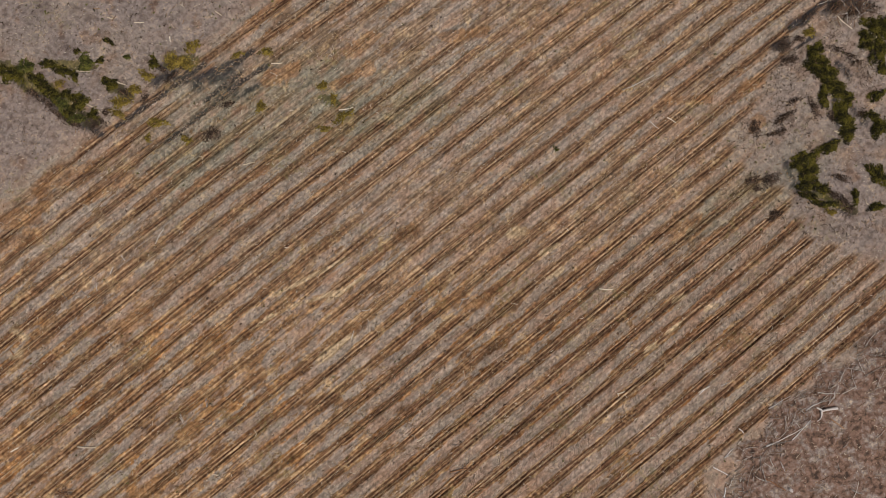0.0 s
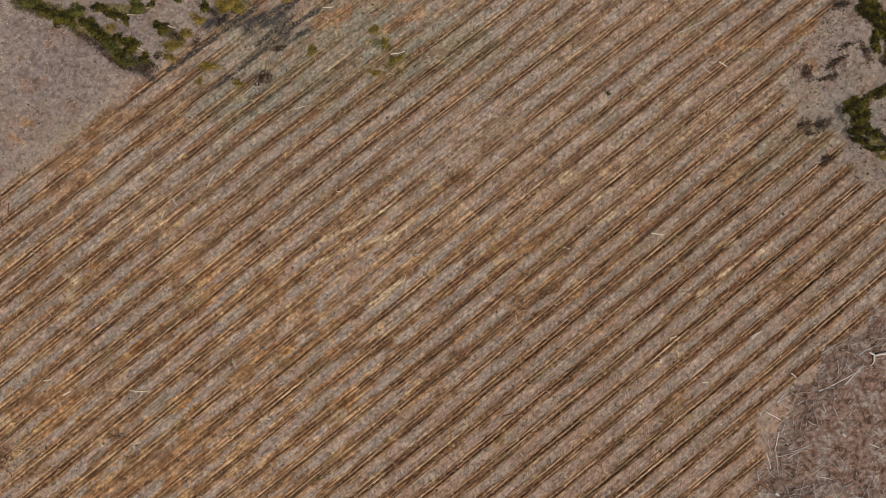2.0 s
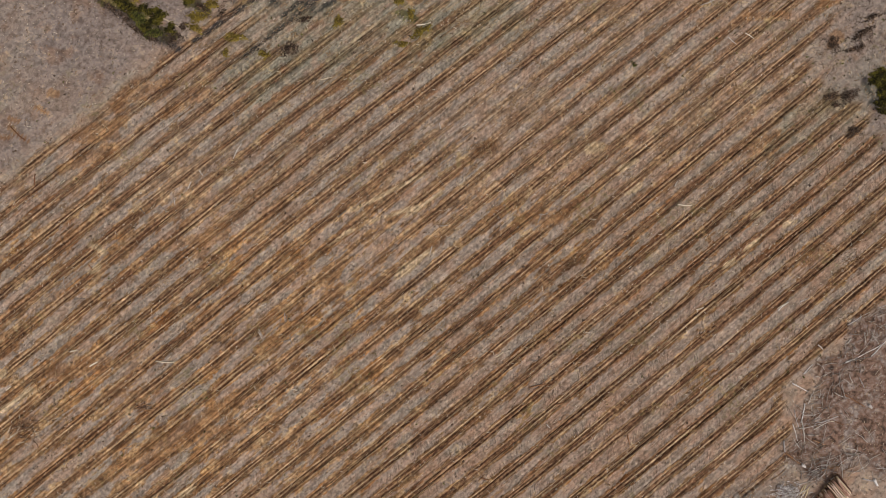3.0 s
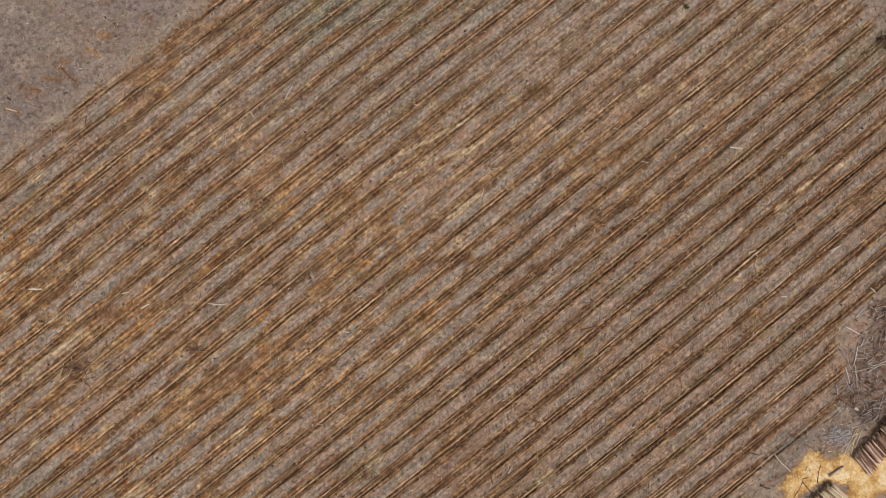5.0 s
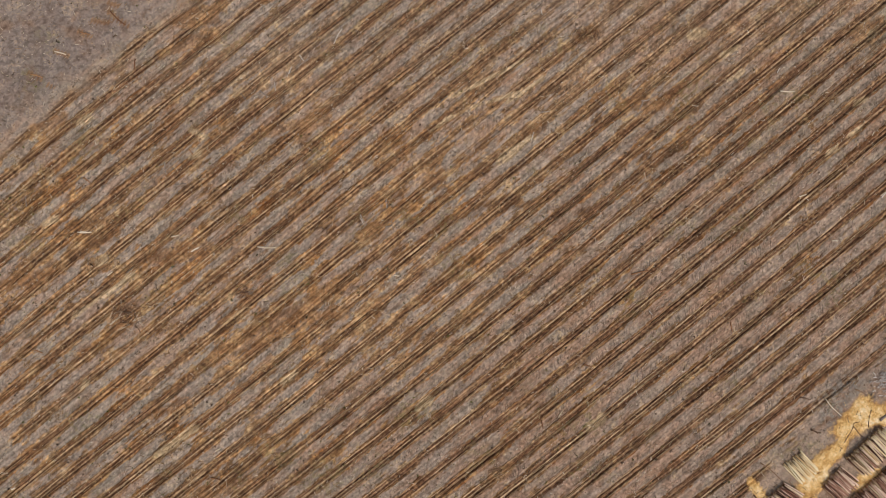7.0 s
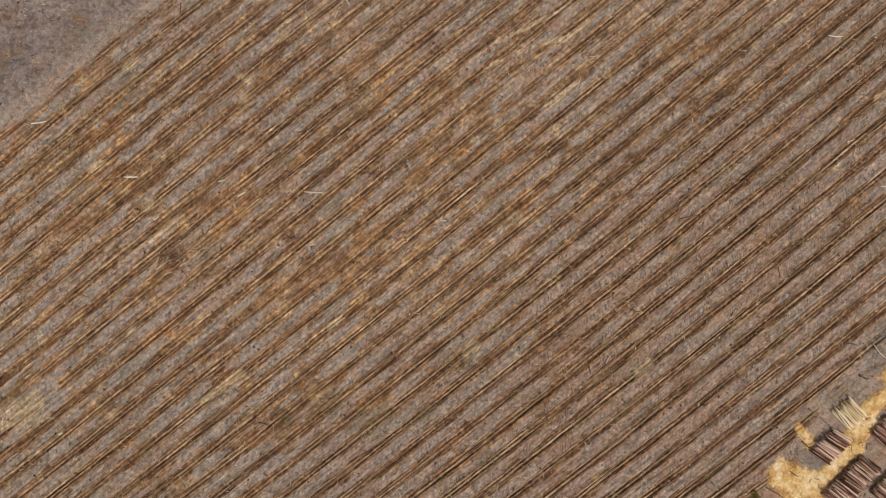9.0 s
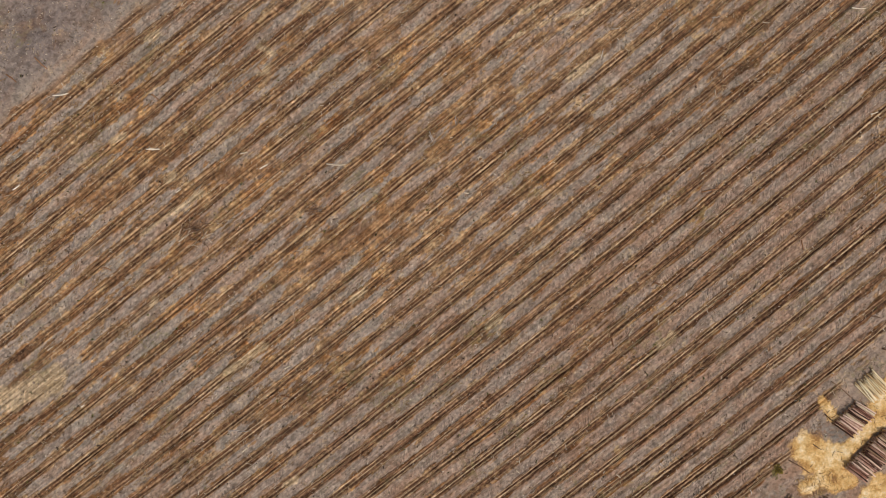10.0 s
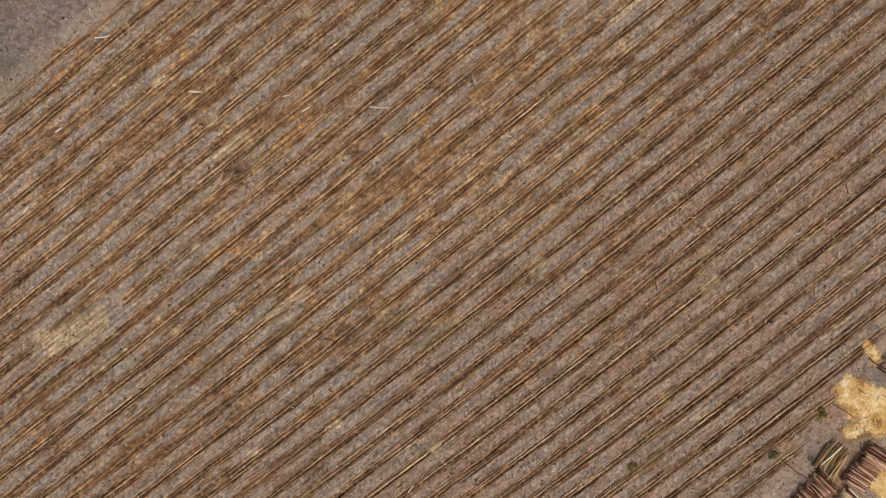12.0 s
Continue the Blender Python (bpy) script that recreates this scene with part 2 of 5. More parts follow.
    colour = n.mix(moss_f, colour, n.ramp(mid, (0.40, (0.040, 0.033, 0.018)), (0.5, (0.075, 0.066, 0.020)), (0.60, (0.13, 0.108, 0.034))))
    # a thin film of algae and grey silt
    film_f = n.math("MULTIPLY", n.math("SUBTRACT", n.attr("olive"), rust_f, clamp=True), n.step(n.math("ADD", n.math("MULTIPLY", mid, 0.5), n.math("MULTIPLY", patch, 0.5)), 0.36, 0.52))
    colour = n.mix(film_f, colour, n.mix(1.0, n.mix(0.22, colour, (0.19, 0.165, 0.115)), (0.93, 1.02, 0.98), "MULTIPLY"))
    # grains and crumbs
    colour = n.mix(n.math("ADD", 0.65, n.math("MULTIPLY", mess, 0.35)), colour, n.ramp(grain, (0.32, 0.92), (0.5, 1.0), (0.68, 1.08)), "MULTIPLY")
    colour = n.mix(1.0, colour, n.ramp(fibre, (0.34, 0.90), (0.5, 1.0), (0.66, 1.10)), "MULTIPLY")
    calm = n.math("SUBTRACT", 1.0, n.math("MULTIPLY", pale, 0.35))
    colour = n.mix(calm, colour, n.ramp(lump, (0.36, 0.74), (0.5, 1.0), (0.64, 1.22)), "MULTIPLY")
    tuft = n.noise(where, 2.2, 2, 0.5, 0.8)
    colour = n.mix(n.math("ADD", 0.25, n.math("MULTIPLY", field, 0.65)), colour, n.ramp(tuft, (0.35, 0.82), (0.5, 1.0), (0.65, 1.17)), "MULTIPLY")
    colour = n.mix(n.math("MULTIPLY", field, 0.8), colour, n.ramp(lines, (0.38, 0.74), (0.5, 1.0), (0.62, 1.24)), "MULTIPLY")
    colour = n.mix(n.math("MULTIPLY", field, 0.7), colour, n.ramp(comb, (0.32, 0.80), (0.5, 1.0), (0.68, 1.17)), "MULTIPLY")
    ripple = n.math("MULTIPLY", ripple, n.math("MULTIPLY", n.math("MULTIPLY", field, n.step(true_dist, 0.19, 0.27)), n.math("SUBTRACT", 1.0, n.math("MULTIPLY", mess, 0.5))))
    spots = n.put("TexVoronoi", outlet=0, ins={"Vector": shaken, "Scale": 1.9, "Randomness": 1.0})
    crumb = n.math("MULTIPLY", n.math("SUBTRACT", 1.0, n.step(spots, 0.13, 0.25)), n.step(mid, 0.44, 0.54))
    colour = n.mix(n.math("MULTIPLY", crumb, 0.6), colour, (0.07, 0.05, 0.034))
    dust_f = n.step(n.math("ADD", dust, n.math("MULTIPLY", n.math("SUBTRACT", n.math("ADD", n.math("MULTIPLY", mid, 0.6), n.math("MULTIPLY", fibre, 0.4)), 0.5), 1.6)), 0.06, 0.72)
    saw = sawdust_colour(n, dust, mid, fibre, grain)
    colour = n.mix(dust_f, colour, saw)
    height = n.math("ADD", n.math("ADD", n.math("MULTIPLY", fibre, 0.22), n.math("MULTIPLY", grain, 0.1)),
                    n.math("ADD", n.math("ADD", n.math("MULTIPLY", lump, 0.3), n.math("MULTIPLY", lines, 0.3)), n.math("MULTIPLY", cells, -0.3)))
    height = n.math("ADD", height, n.math("SUBTRACT", n.math("ADD", n.math("MULTIPLY", n.math("MULTIPLY", comb, field), 0.28), n.math("MULTIPLY", ripple, 0.10)), n.math("MULTIPLY", wash, 0.4)))
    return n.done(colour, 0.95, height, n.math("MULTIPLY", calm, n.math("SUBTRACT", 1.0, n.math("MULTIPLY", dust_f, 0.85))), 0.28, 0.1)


def wood_material(name, stops, scale=9.0, rough=0.85):
    """Wood or bark: stops of a colour ramp over streaks along the piece and its own tone."""
    n = Nodes(name)
    where = n.put("TexCoord", outlet=3)
    tone = n.put("ObjectInfo", outlet=5)
    own = n.put("NewGeometry", outlet=8)
    tone = n.math("FRACT", n.math("ADD", tone, own))
    shifted = n.put("VectorMath", operation="ADD", ins={0: where, 1: n.put("CombineXYZ", ins={0: n.math("MULTIPLY", tone, 37.0), 1: tone, 2: tone})})
    grain = n.noise(n.put("VectorMath", operation="MULTIPLY", ins={0: shifted, 1: (0.25, 1.0, 1.0)}), scale, 5, 0.65)
    x = n.math("ADD", n.math("MULTIPLY", grain, 0.45), n.math("MULTIPLY", tone, 0.55))
    return n.done(n.ramp(x, *stops), rough, grain, 0.5, 0.015, 0.2)


def leaf_material(name, *stops):
    n = Nodes(name)
    tone = n.put("NewGeometry", outlet=8)
    spread = n.noise(n.put("TexCoord", outlet=3), 0.9, 3, 0.55)
    x = n.math("ADD", n.math("MULTIPLY", tone, 0.25), n.math("MULTIPLY", spread, 0.75))
    return n.done(n.ramp(x, *stops), 0.8, None, spec=0.12)


def sawdust_material():
    n = Nodes("sawdust")
    where = n.put("TexCoord", outlet=3)
    mid, fibre, grain = n.noise(where, 0.5, 4, 0.58), n.noise(where, 2.4, 3, 0.5, 0.6), n.noise(where, 5.0, 2, 0.5)
    colour = sawdust_colour(n, n.attr("dust"), mid, fibre, grain)
    return n.done(colour, 0.9, n.math("ADD", fibre, grain), 0.5, 0.08, 0.1)


SOIL = ground_material()
SAWDUST = sawdust_material()
BARK = wood_material("dark_bark", [(0.2, (0.028, 0.014, 0.010)), (0.36, (0.11, 0.05, 0.036)), (0.46, (0.26, 0.125, 0.09)), (0.58, (0.47, 0.285, 0.22)), (0.70, (0.78, 0.60, 0.51))])
RUSTY_BARK = wood_material("rusty_bark", [(0.2, (0.035, 0.015, 0.009)), (0.40, (0.11, 0.045, 0.026)), (0.50, (0.27, 0.12, 0.07)), (0.61, (0.46, 0.25, 0.16)), (0.74, (0.72, 0.52, 0.38))])
BARK_PALE = wood_material("half_peeled_bark", [(0.2, (0.06, 0.035, 0.025)), (0.4, (0.30, 0.19, 0.12)), (0.6, (0.62, 0.49, 0.35)), (0.8, (0.76, 0.65, 0.50))])
PEELED = wood_material("peeled_wood", [(0.15, (0.36, 0.22, 0.10)), (0.35, (0.66, 0.49, 0.28)), (0.6, (0.84, 0.72, 0.51)), (0.85, (0.88, 0.81, 0.64))])
CUT_END = wood_material("cut_end", [(0.3, (0.30, 0.17, 0.08)), (0.6, (0.50, 0.34, 0.18)), (0.85, (0.60, 0.45, 0.27))])
GREY_WOOD = wood_material("weathered_grey_wood", [(0.22, (0.15, 0.125, 0.11)), (0.45, (0.32, 0.28, 0.26)), (0.72, (0.56, 0.51, 0.475))])
DULL_WOOD = wood_material("dull_grey_bark", [(0.22, (0.09, 0.07, 0.062)), (0.45, (0.19, 0.15, 0.135)), (0.72, (0.33, 0.27, 0.245))], 9.0, 1.0)
ASHEN_WOOD = wood_material("ashen_wood", [(0.22, (0.34, 0.30, 0.295)), (0.45, (0.54, 0.495, 0.49)), (0.72, (0.76, 0.72, 0.715))])
BLEACHED = wood_material("silver_wood", [(0.2, (0.60, 0.54, 0.52)), (0.6, (0.74, 0.69, 0.67)), (0.85, (0.82, 0.79, 0.77))])
SHAVING = wood_material("bark_shaving", [(0.2, (0.22, 0.11, 0.05)), (0.45, (0.46, 0.28, 0.12)), (0.65, (0.70, 0.50, 0.26)), (0.85, (0.86, 0.72, 0.48))])
CHIP = wood_material("wood_chip", [(0.2, (0.36, 0.27, 0.19)), (0.5, (0.50, 0.40, 0.31)), (0.8, (0.74, 0.66, 0.56))])
PALE_WOOD = wood_material("bleached_wood", [(0.2, (0.46, 0.36, 0.26)), (0.5, (0.66, 0.57, 0.46)), (0.8, (0.80, 0.73, 0.64))])
BROWN_WOOD = wood_material("brown_wood", [(0.2, (0.08, 0.045, 0.03)), (0.5, (0.19, 0.11, 0.07)), (0.85, (0.33, 0.21, 0.13))])
RUST_WOOD = wood_material("rusty_wood", [(0.2, (0.15, 0.07, 0.04)), (0.5, (0.29, 0.145, 0.075)), (0.85, (0.44, 0.26, 0.14))])
DARK_WOOD = wood_material("dark_dead_wood", [(0.2, (0.025, 0.018, 0.015)), (0.5, (0.085, 0.055, 0.04)), (0.85, (0.22, 0.15, 0.11))])
LITTER = wood_material("mixed_litter", [(0.2, (0.17, 0.105, 0.065)), (0.38, (0.24, 0.15, 0.09)), (0.54, (0.34, 0.205, 0.10)), (0.68, (0.42, 0.33, 0.25)), (0.84, (0.70, 0.60, 0.47))])
STRAW = wood_material("bleached_straw", [(0.15, (0.12, 0.07, 0.042)), (0.4, (0.26, 0.16, 0.09)), (0.65, (0.40, 0.275, 0.16)), (0.9, (0.56, 0.43, 0.28))])
TUFT = wood_material("broken_straw", [(0.2, (0.19, 0.11, 0.058)), (0.45, (0.28, 0.175, 0.095)), (0.65, (0.40, 0.275, 0.16)), (0.85, (0.58, 0.44, 0.28))])
CLOD = wood_material("soil_clod", [(0.2, (0.10, 0.065, 0.045)), (0.5, (0.23, 0.165, 0.125)), (0.8, (0.36, 0.285, 0.23))], 6.0, 0.95)
WET_CLOD = wood_material("wet_clod", [(0.2, (0.022, 0.018, 0.016)), (0.5, (0.045, 0.036, 0.031)), (0.85, (0.10, 0.08, 0.07))], 6.0, 0.7)
LEAF_DARK = leaf_material("dark_heath_leaf", (0.36, (0.010, 0.009, 0.005)), (0.45, (0.024, 0.021, 0.006)), (0.53, (0.058, 0.051, 0.008)), (0.62, (0.125, 0.105, 0.018)))
LEAF_GREEN = leaf_material("green_leaf", (0.36, (0.02, 0.022, 0.008)), (0.5, (0.062, 0.066, 0.017)), (0.62, (0.14, 0.135, 0.03)))
LEAF_YELLOW = leaf_material("yellow_green_leaf", (0.36, (0.07, 0.05, 0.014)), (0.5, (0.17, 0.125, 0.026)), (0.62, (0.30, 0.22, 0.05)))
LEAF_DRY = leaf_material("dry_brown_twig", (0.36, (0.024, 0.016, 0.012)), (0.5, (0.062, 0.041, 0.031)), (0.62, (0.145, 0.10, 0.076)))

# ---- shared shapes ----


def lattice(x, y, scale, seed):
    """Smooth noise in -1..1 over the plan, with features about `scale` metres wide."""
    table = np.random.default_rng(seed).uniform(-1, 1, (256, 256))
    u, v = x / scale, y / scale
    i, j = np.floor(u).astype(int), np.floor(v).astype(int)
    a, b = u - i, v - j
    a, b = a * a * (3 - 2 * a), b * b * (3 - 2 * b)
    at = lambda p, q: table[p % 256, q % 256]
    return (at(i, j) * (1 - a) + at(i + 1, j) * a) * (1 - b) + (at(i, j + 1) * (1 - a) + at(i + 1, j + 1) * a) * b


ROW_FIT = (0.13662, -17.02365, -0.52739, -0.60095, 13.73162, 0.11970, -0.20457, 0.03010, 0.32171, -0.00928)


def row_phase(x, y):
    """The furrow count at a place: whole numbers lie in the middle of a furrow."""
    u, v, total, k = np.asarray(x) / 50, np.asarray(y) / 50, 0, 0
    for i in range(4):
        for j in range(4 - i):
            total, k = total + ROW_FIT[k] * u**i * v**j, k + 1
    return total


def smooth(lo, hi, x):
    t = np.clip((x - lo) / (hi - lo), 0, 1)
    return t * t * (3 - 2 * t)


def inside(poly, x, y):
    """Signed distance to a polygon's edge, positive inside."""
    p = np.array(poly, float)
    best, odd = np.full(np.shape(x), 1e9), np.zeros(np.shape(x), bool)
    for (x0, y0), (x1, y1) in zip(p, np.roll(p, -1, 0)):
        dx, dy = x1 - x0, y1 - y0
        t = np.clip(((x - x0) * dx + (y - y0) * dy) / (dx * dx + dy * dy), 0, 1)
        best = np.minimum(best, np.hypot(x - x0 - t * dx, y - y0 - t * dy))
        cross = (y0 > y) != (y1 > y)
        odd ^= cross & (x < dx * (y - y0) / (dy if dy else 1e-9) + x0)
    return np.where(odd, best, -best)


def blobs(spots, x, y, seed, rag=0.5):
    """1 inside soft capsules (x0, y0, x1, y1, radius) with ragged edges, 0 outside."""
    best = np.zeros(np.shape(x))
    wob = 1 + rag * (0.6 * lattice(x, y, 1.6, seed) + 0.4 * lattice(x, y, 0.6, seed + 1))
    for x0, y0, x1, y1, r in spots:
        dx, dy = x1 - x0, y1 - y0
        t = np.clip(((x - x0) * dx + (y - y0) * dy) / max(dx * dx + dy * dy, 1e-6), 0, 1)
        d = np.hypot(x - x0 - t * dx, y - y0 - t * dy)
        best = np.maximum(best, 1 - smooth(0.45, 1.15, d / (r * wob)))
    return best


def haze(spots, x, y):
    """Soft wide patches, 1 at their middle lines and fading over their radius."""
    best = np.zeros(np.shape(x))
    x, y = x + 2.5 * lattice(x, y, 7.0, 91) + 1.2 * lattice(x, y, 2.5, 92), y + 2.5 * lattice(x, y, 7.0, 93) + 1.2 * lattice(x, y, 2.5, 94)
    for x0, y0, x1, y1, r in spots:
        dx, dy = x1 - x0, y1 - y0
        t = np.clip(((x - x0) * dx + (y - y0) * dy) / max(dx * dx + dy * dy, 1e-6), 0, 1)
        best = 1 - (1 - best) * (1 - np.exp(-((np.hypot(x - x0 - t * dx, y - y0 - t * dy) / r) ** 2)))
    return best


# the furrowed field's outline: the north-west headland, then round the east ends of the rows
FIELD = [(-140, -68.5), (-78.4, -19.0), (-64, -7.2), (-53.1, 2.3), (-37.3, 15.0), (-28.9, 21.6), (-18, 30.5), (0, 44), (60, 60),
         (62, 44), (47.0, 31.0), (43.4, 27.6), (41.0, 24.2), (37.4, 19.0), (34.2, 15.4), (37.2, 11.8), (40.4, 9.5), (42.6, 5.9), (44.8, 3.2), (49.2, 1.7),
         (53, 0.0), (58, 2), (58, -1.5), (47.0, -9.5), (41.2, -14.6), (31.5, -22.4), (30.6, -25.2), (32.4, -26.8), (32.8, -30.8), (26.8, -36.3),
         (18.4, -42.6), (15.0, -47.5), (12.4, -51.2), (8.3, -57.2), (2, -63.2), (-12, -76), (-60, -112)]
DUST = [(13.9, -54.9, 16.2, -54.0, 0.85), (28.7, -37.6, 31.9, -38.4, 1.7), (31.9, -38.2, 38, -38.6, 1.7), (26.3, -40.2, 28.4, -38.0, 1.5), (23.0, -44.2, 26.0, -41.4, 1.2), (33.5, -40.6, 40, -37.5, 1.8),
        (20.6, -47.6, 23.6, -45.0, 1.2), (16.0, -45.5, 17.2, -47.3, 0.65), (13.9, -51.0, 16.9, -52.3, 2.2), (15.2, -51.5, 18.0, -51.2, 1.3),
        (18.0, -51.4, 22.4, -47.6, 1.0), (17.2, -54.9, 19.0, -54.3, 0.95), (18.0, -60.5, 22.5, -55.0, 1.9), (27.8, -45.9, 29.6, -44.4, 0.9)]
SLASH = [(58, -3), (47.4, -10.0), (41.2, -15.4), (36.6, -19.2), (34.4, -22.6), (33.4, -27.2), (32.9, -30.4), (34.8, -32.2), (40, -32.0), (60, -34)]
# damp soil round the tyre tracks, and near-black patches among shrubs and heaps
DARK_SOIL = [(-26.0, 20.9, -24.1, 22.2, 0.9), (-24.1, 22.2, -21.4, 23.6, 0.8), (-30.3, 21.5, -28.4, 22.4, 0.7), (-21.4, 19.9, -18.9, 21.0, 0.5), (-25.4, 20.9, -22.0, 22.7, 0.95), (-34.8, 16.2, -24.8, 23.6, 0.36), (-29.3, 14.4, -20.8, 21.6, 0.36), (-24.9, 19.3, -20.9, 22.4, 0.36),
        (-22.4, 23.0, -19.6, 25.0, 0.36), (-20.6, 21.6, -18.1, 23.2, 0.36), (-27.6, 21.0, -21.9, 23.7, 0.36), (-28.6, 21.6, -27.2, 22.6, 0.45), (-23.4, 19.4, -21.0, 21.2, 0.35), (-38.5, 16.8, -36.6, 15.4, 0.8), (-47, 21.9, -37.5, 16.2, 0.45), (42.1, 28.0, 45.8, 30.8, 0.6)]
DARK_SOIL += [(45.8, 30.4, 49.1, 31.1, 1.0), (40.2, 25.9, 41.4, 26.4, 0.6), (49.1, 30.1, 50.8, 31.3, 0.7), (41.2, 12.6, 42.6, 9.4, 0.5), (41.8, 9.8, 44.0, 9.0, 0.4), (46.6, 21.0, 47.4, 18.2, 0.5), (42.6, 25.6, 44.6, 27.0, 0.35), (47.4, 24.0, 48.8, 22.6, 0.5),
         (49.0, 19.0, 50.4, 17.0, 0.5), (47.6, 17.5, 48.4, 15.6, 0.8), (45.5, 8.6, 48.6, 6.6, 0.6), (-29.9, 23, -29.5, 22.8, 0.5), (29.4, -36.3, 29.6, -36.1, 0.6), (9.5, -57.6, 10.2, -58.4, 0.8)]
GREEN = [(-18, 25, -6, 17, 2.5), (-24, 15, -22, 17, 1.6), (-8, 27, -4, 26, 1.2), (30, 15, 42, 5, 3.0), (24, 19, 32, 14, 2.0), (-52, -32, -48, -30, 1.5), (-66, -26, -60, -24, 2.0), (-30, 26, -24, 27, 1.5), (11, -53.2, 11.4, -53, 0.8), (-46, 30, -20, 30, 4)]
CHAFF = [(-73.6, -45.2, -68.0, -42.9, 1.7), (-49.4, -42.1, -45.1, -39.1, 0.45), (-61.9, -17.0, -60.4, -16.4, 0.5), (-55.8, -21.1, -55.2, -20.8, 0.6), (-12.2, -44.4, -11.8, -44.2, 0.5), (-1.9, -39.1, -0.8, -38.5, 0.8), (-31.5, -56.6, -31.0, -56.3, 0.4), (13.2, 2.0, 15.0, 3.0, 0.3),
         (-11.0, -3.4, -7.0, -0.6, 0.3), (-12.0, -10.0, -8.0, -7.0, 0.5), (25.0, -9.0, 26.0, -8.3, 0.4), (-58.5, -27.0, -52.1, -22.5, 0.45), (-45.9, -6.5, -44.4, -7.5, 0.55), (-45.7, -9.4, -45.0, -9.1, 0.45), (-58.1, -5.9, -56.8, -5.3, 0.5), (9.6, 4.3, 10.8, 4.6, 0.6)]
CHAFF += [(13.9, -0.8, 15.3, 0.1, 0.4), (-20.8, -37.1, -19.8, -36.2, 0.45), (-35.7, -34.3, -34.4, -33.2, 0.4), (-17.1, -2.8, -9.2, 1.3, 0.28), (-15.2, -4.0, -8.9, -2.0, 0.28), (-19.6, -6.6, -17.1, -4.9, 0.28), (-43.0, -54.3, -41.8, -53.7, 0.4), (-52.0, -57.5, -50.8, -56.6, 0.5),
          (-57.6, -34.8, -57.0, -34.1, 0.4), (28.3, -3.3, 29.3, -2.8, 0.5), (27.5, -7.0, 28.9, -6.0, 0.35), (-17.9, 21.3, -17.0, 21.7, 0.45), (22.7, 24.5, 23.9, 25.0, 0.4), (32.0, -4.2, 33.1, -3.8, 0.5)]
RUST = [(-12.8, -44.9, -11.2, -44.1, 0.80), (-47.6, 5.3, -42.6, 7.0, 0.9), (-48.8, 2.0, -43.8, 4.0, 1.0), (-37.7, 11.9, -43.3, 8.9, 0.8), (-2.8, 4.0, -1.6, 4.9, 0.8), (-53.8, -27.2, -51.8, -26.2, 1.4), (-33.3, 10.5, -37.7, 8.0, 0.7), (-8.7, 24.8, -5.5, 26.7, 0.9), (-23.9, 11.2, -25.7, 9.9, 0.6),
        (13.8, -55.6, 17.2, -54.2, 1.1), (12.2, -61.5, 14.5, -59.5, 1.2), (15.5, -53.8, 18.5, -53.0, 0.7), (-43.0, -31.2, -38.6, -29.0, 1.0), (-38.5, -28.9, -30.2, -24.0, 0.8), (-38.6, -32.8, -37.0, -31.6, 0.5), (-32.2, -32.6, -31.2, -31.9, 0.3), (-54.5, -27.5, -51.0, -26.2, 0.8)]
RUST += [(28.0, 4.0, 31.0, 6.0, 0.7), (38.0, -4.2, 40.0, -2.8, 0.3), (-54.9, 6.5, -52.8, 4.9, 0.3), (-55.0, 7.5, -54.0, 7.2, 0.3), (-58.1, 4.3, -56.9, 3.7, 0.3), (-63.5, -0.3, -62.1, -1.1, 0.3), (-60.8, 2.2, -59.5, 1.6, 0.3), (-51.9, 8.8, -50.8, 8.1, 0.3),
         (-61.5, -1.6, -60.9, -1.9, 0.3), (-56.8, 5.6, -54.9, 5.3, 0.3), (-50.3, 10.4, -49.7, 10.2, 0.5), (-17.8, 21.5, -15.2, 22.8, 1.1), (36.4, 20.9, 38.4, 21.9, 0.8), (37.3, 16.2, 38.3, 17.3, 0.8), (27.9, 19.4, 32.5, 19.9, 0.6), (34.1, -8.3, 36.7, -6.9, 1.0)]
RUST += [(-37.6, -6.8, -32.7, -5.4, 0.9), (-49.8, -20.5, -43.7, -19.4, 1.3), (-10.1, 21.2, -6.3, 23.2, 0.8), (2.0, 26.5, 6.5, 27.5, 0.8), (-41.9, -30.8, -35.8, -28.3, 1.2), (-35.8, -28.3, -29.6, -26.7, 1.0), (-65.8, -23.6, -60.4, -22.0, 1.2), (-34.0, -7.4, -31.2, -4.9, 1.0),
         (1.8, -4.0, 6.9, -3.3, 0.8), (-8.3, -6.7, -7.1, -6.1, 0.7), (-49.8, -37.6, -46.2, -36.4, 0.8), (-27.1, -18.3, -25.3, -17.1, 0.9), (-59.9, -5.3, -63.0, -6.9, 0.8), (-45.8, 5.4, -43.3, 6.0, 0.9), (-44.2, -47.0, -39.3, -44.6, 0.7)]
FAINT = [(-24, 19, -6, 25, 5.5), (0, 28, 12, 30, 3), (-5, 6, 2, 11, 3), (-73, -44, -66, -41, 1.6), (-20, -10, -12, -4, 3)]
GOLD = [(-64, -18, -42, -30, 11), (-40, 2, -20, -12, 8), (-14, -6, 6, 6, 9), (-40, -30, -16, -24, 9), (0, 24, 26, 28, 7), (18, 8, 28, 12, 7), (-76, -30, -66, -36, 7)]
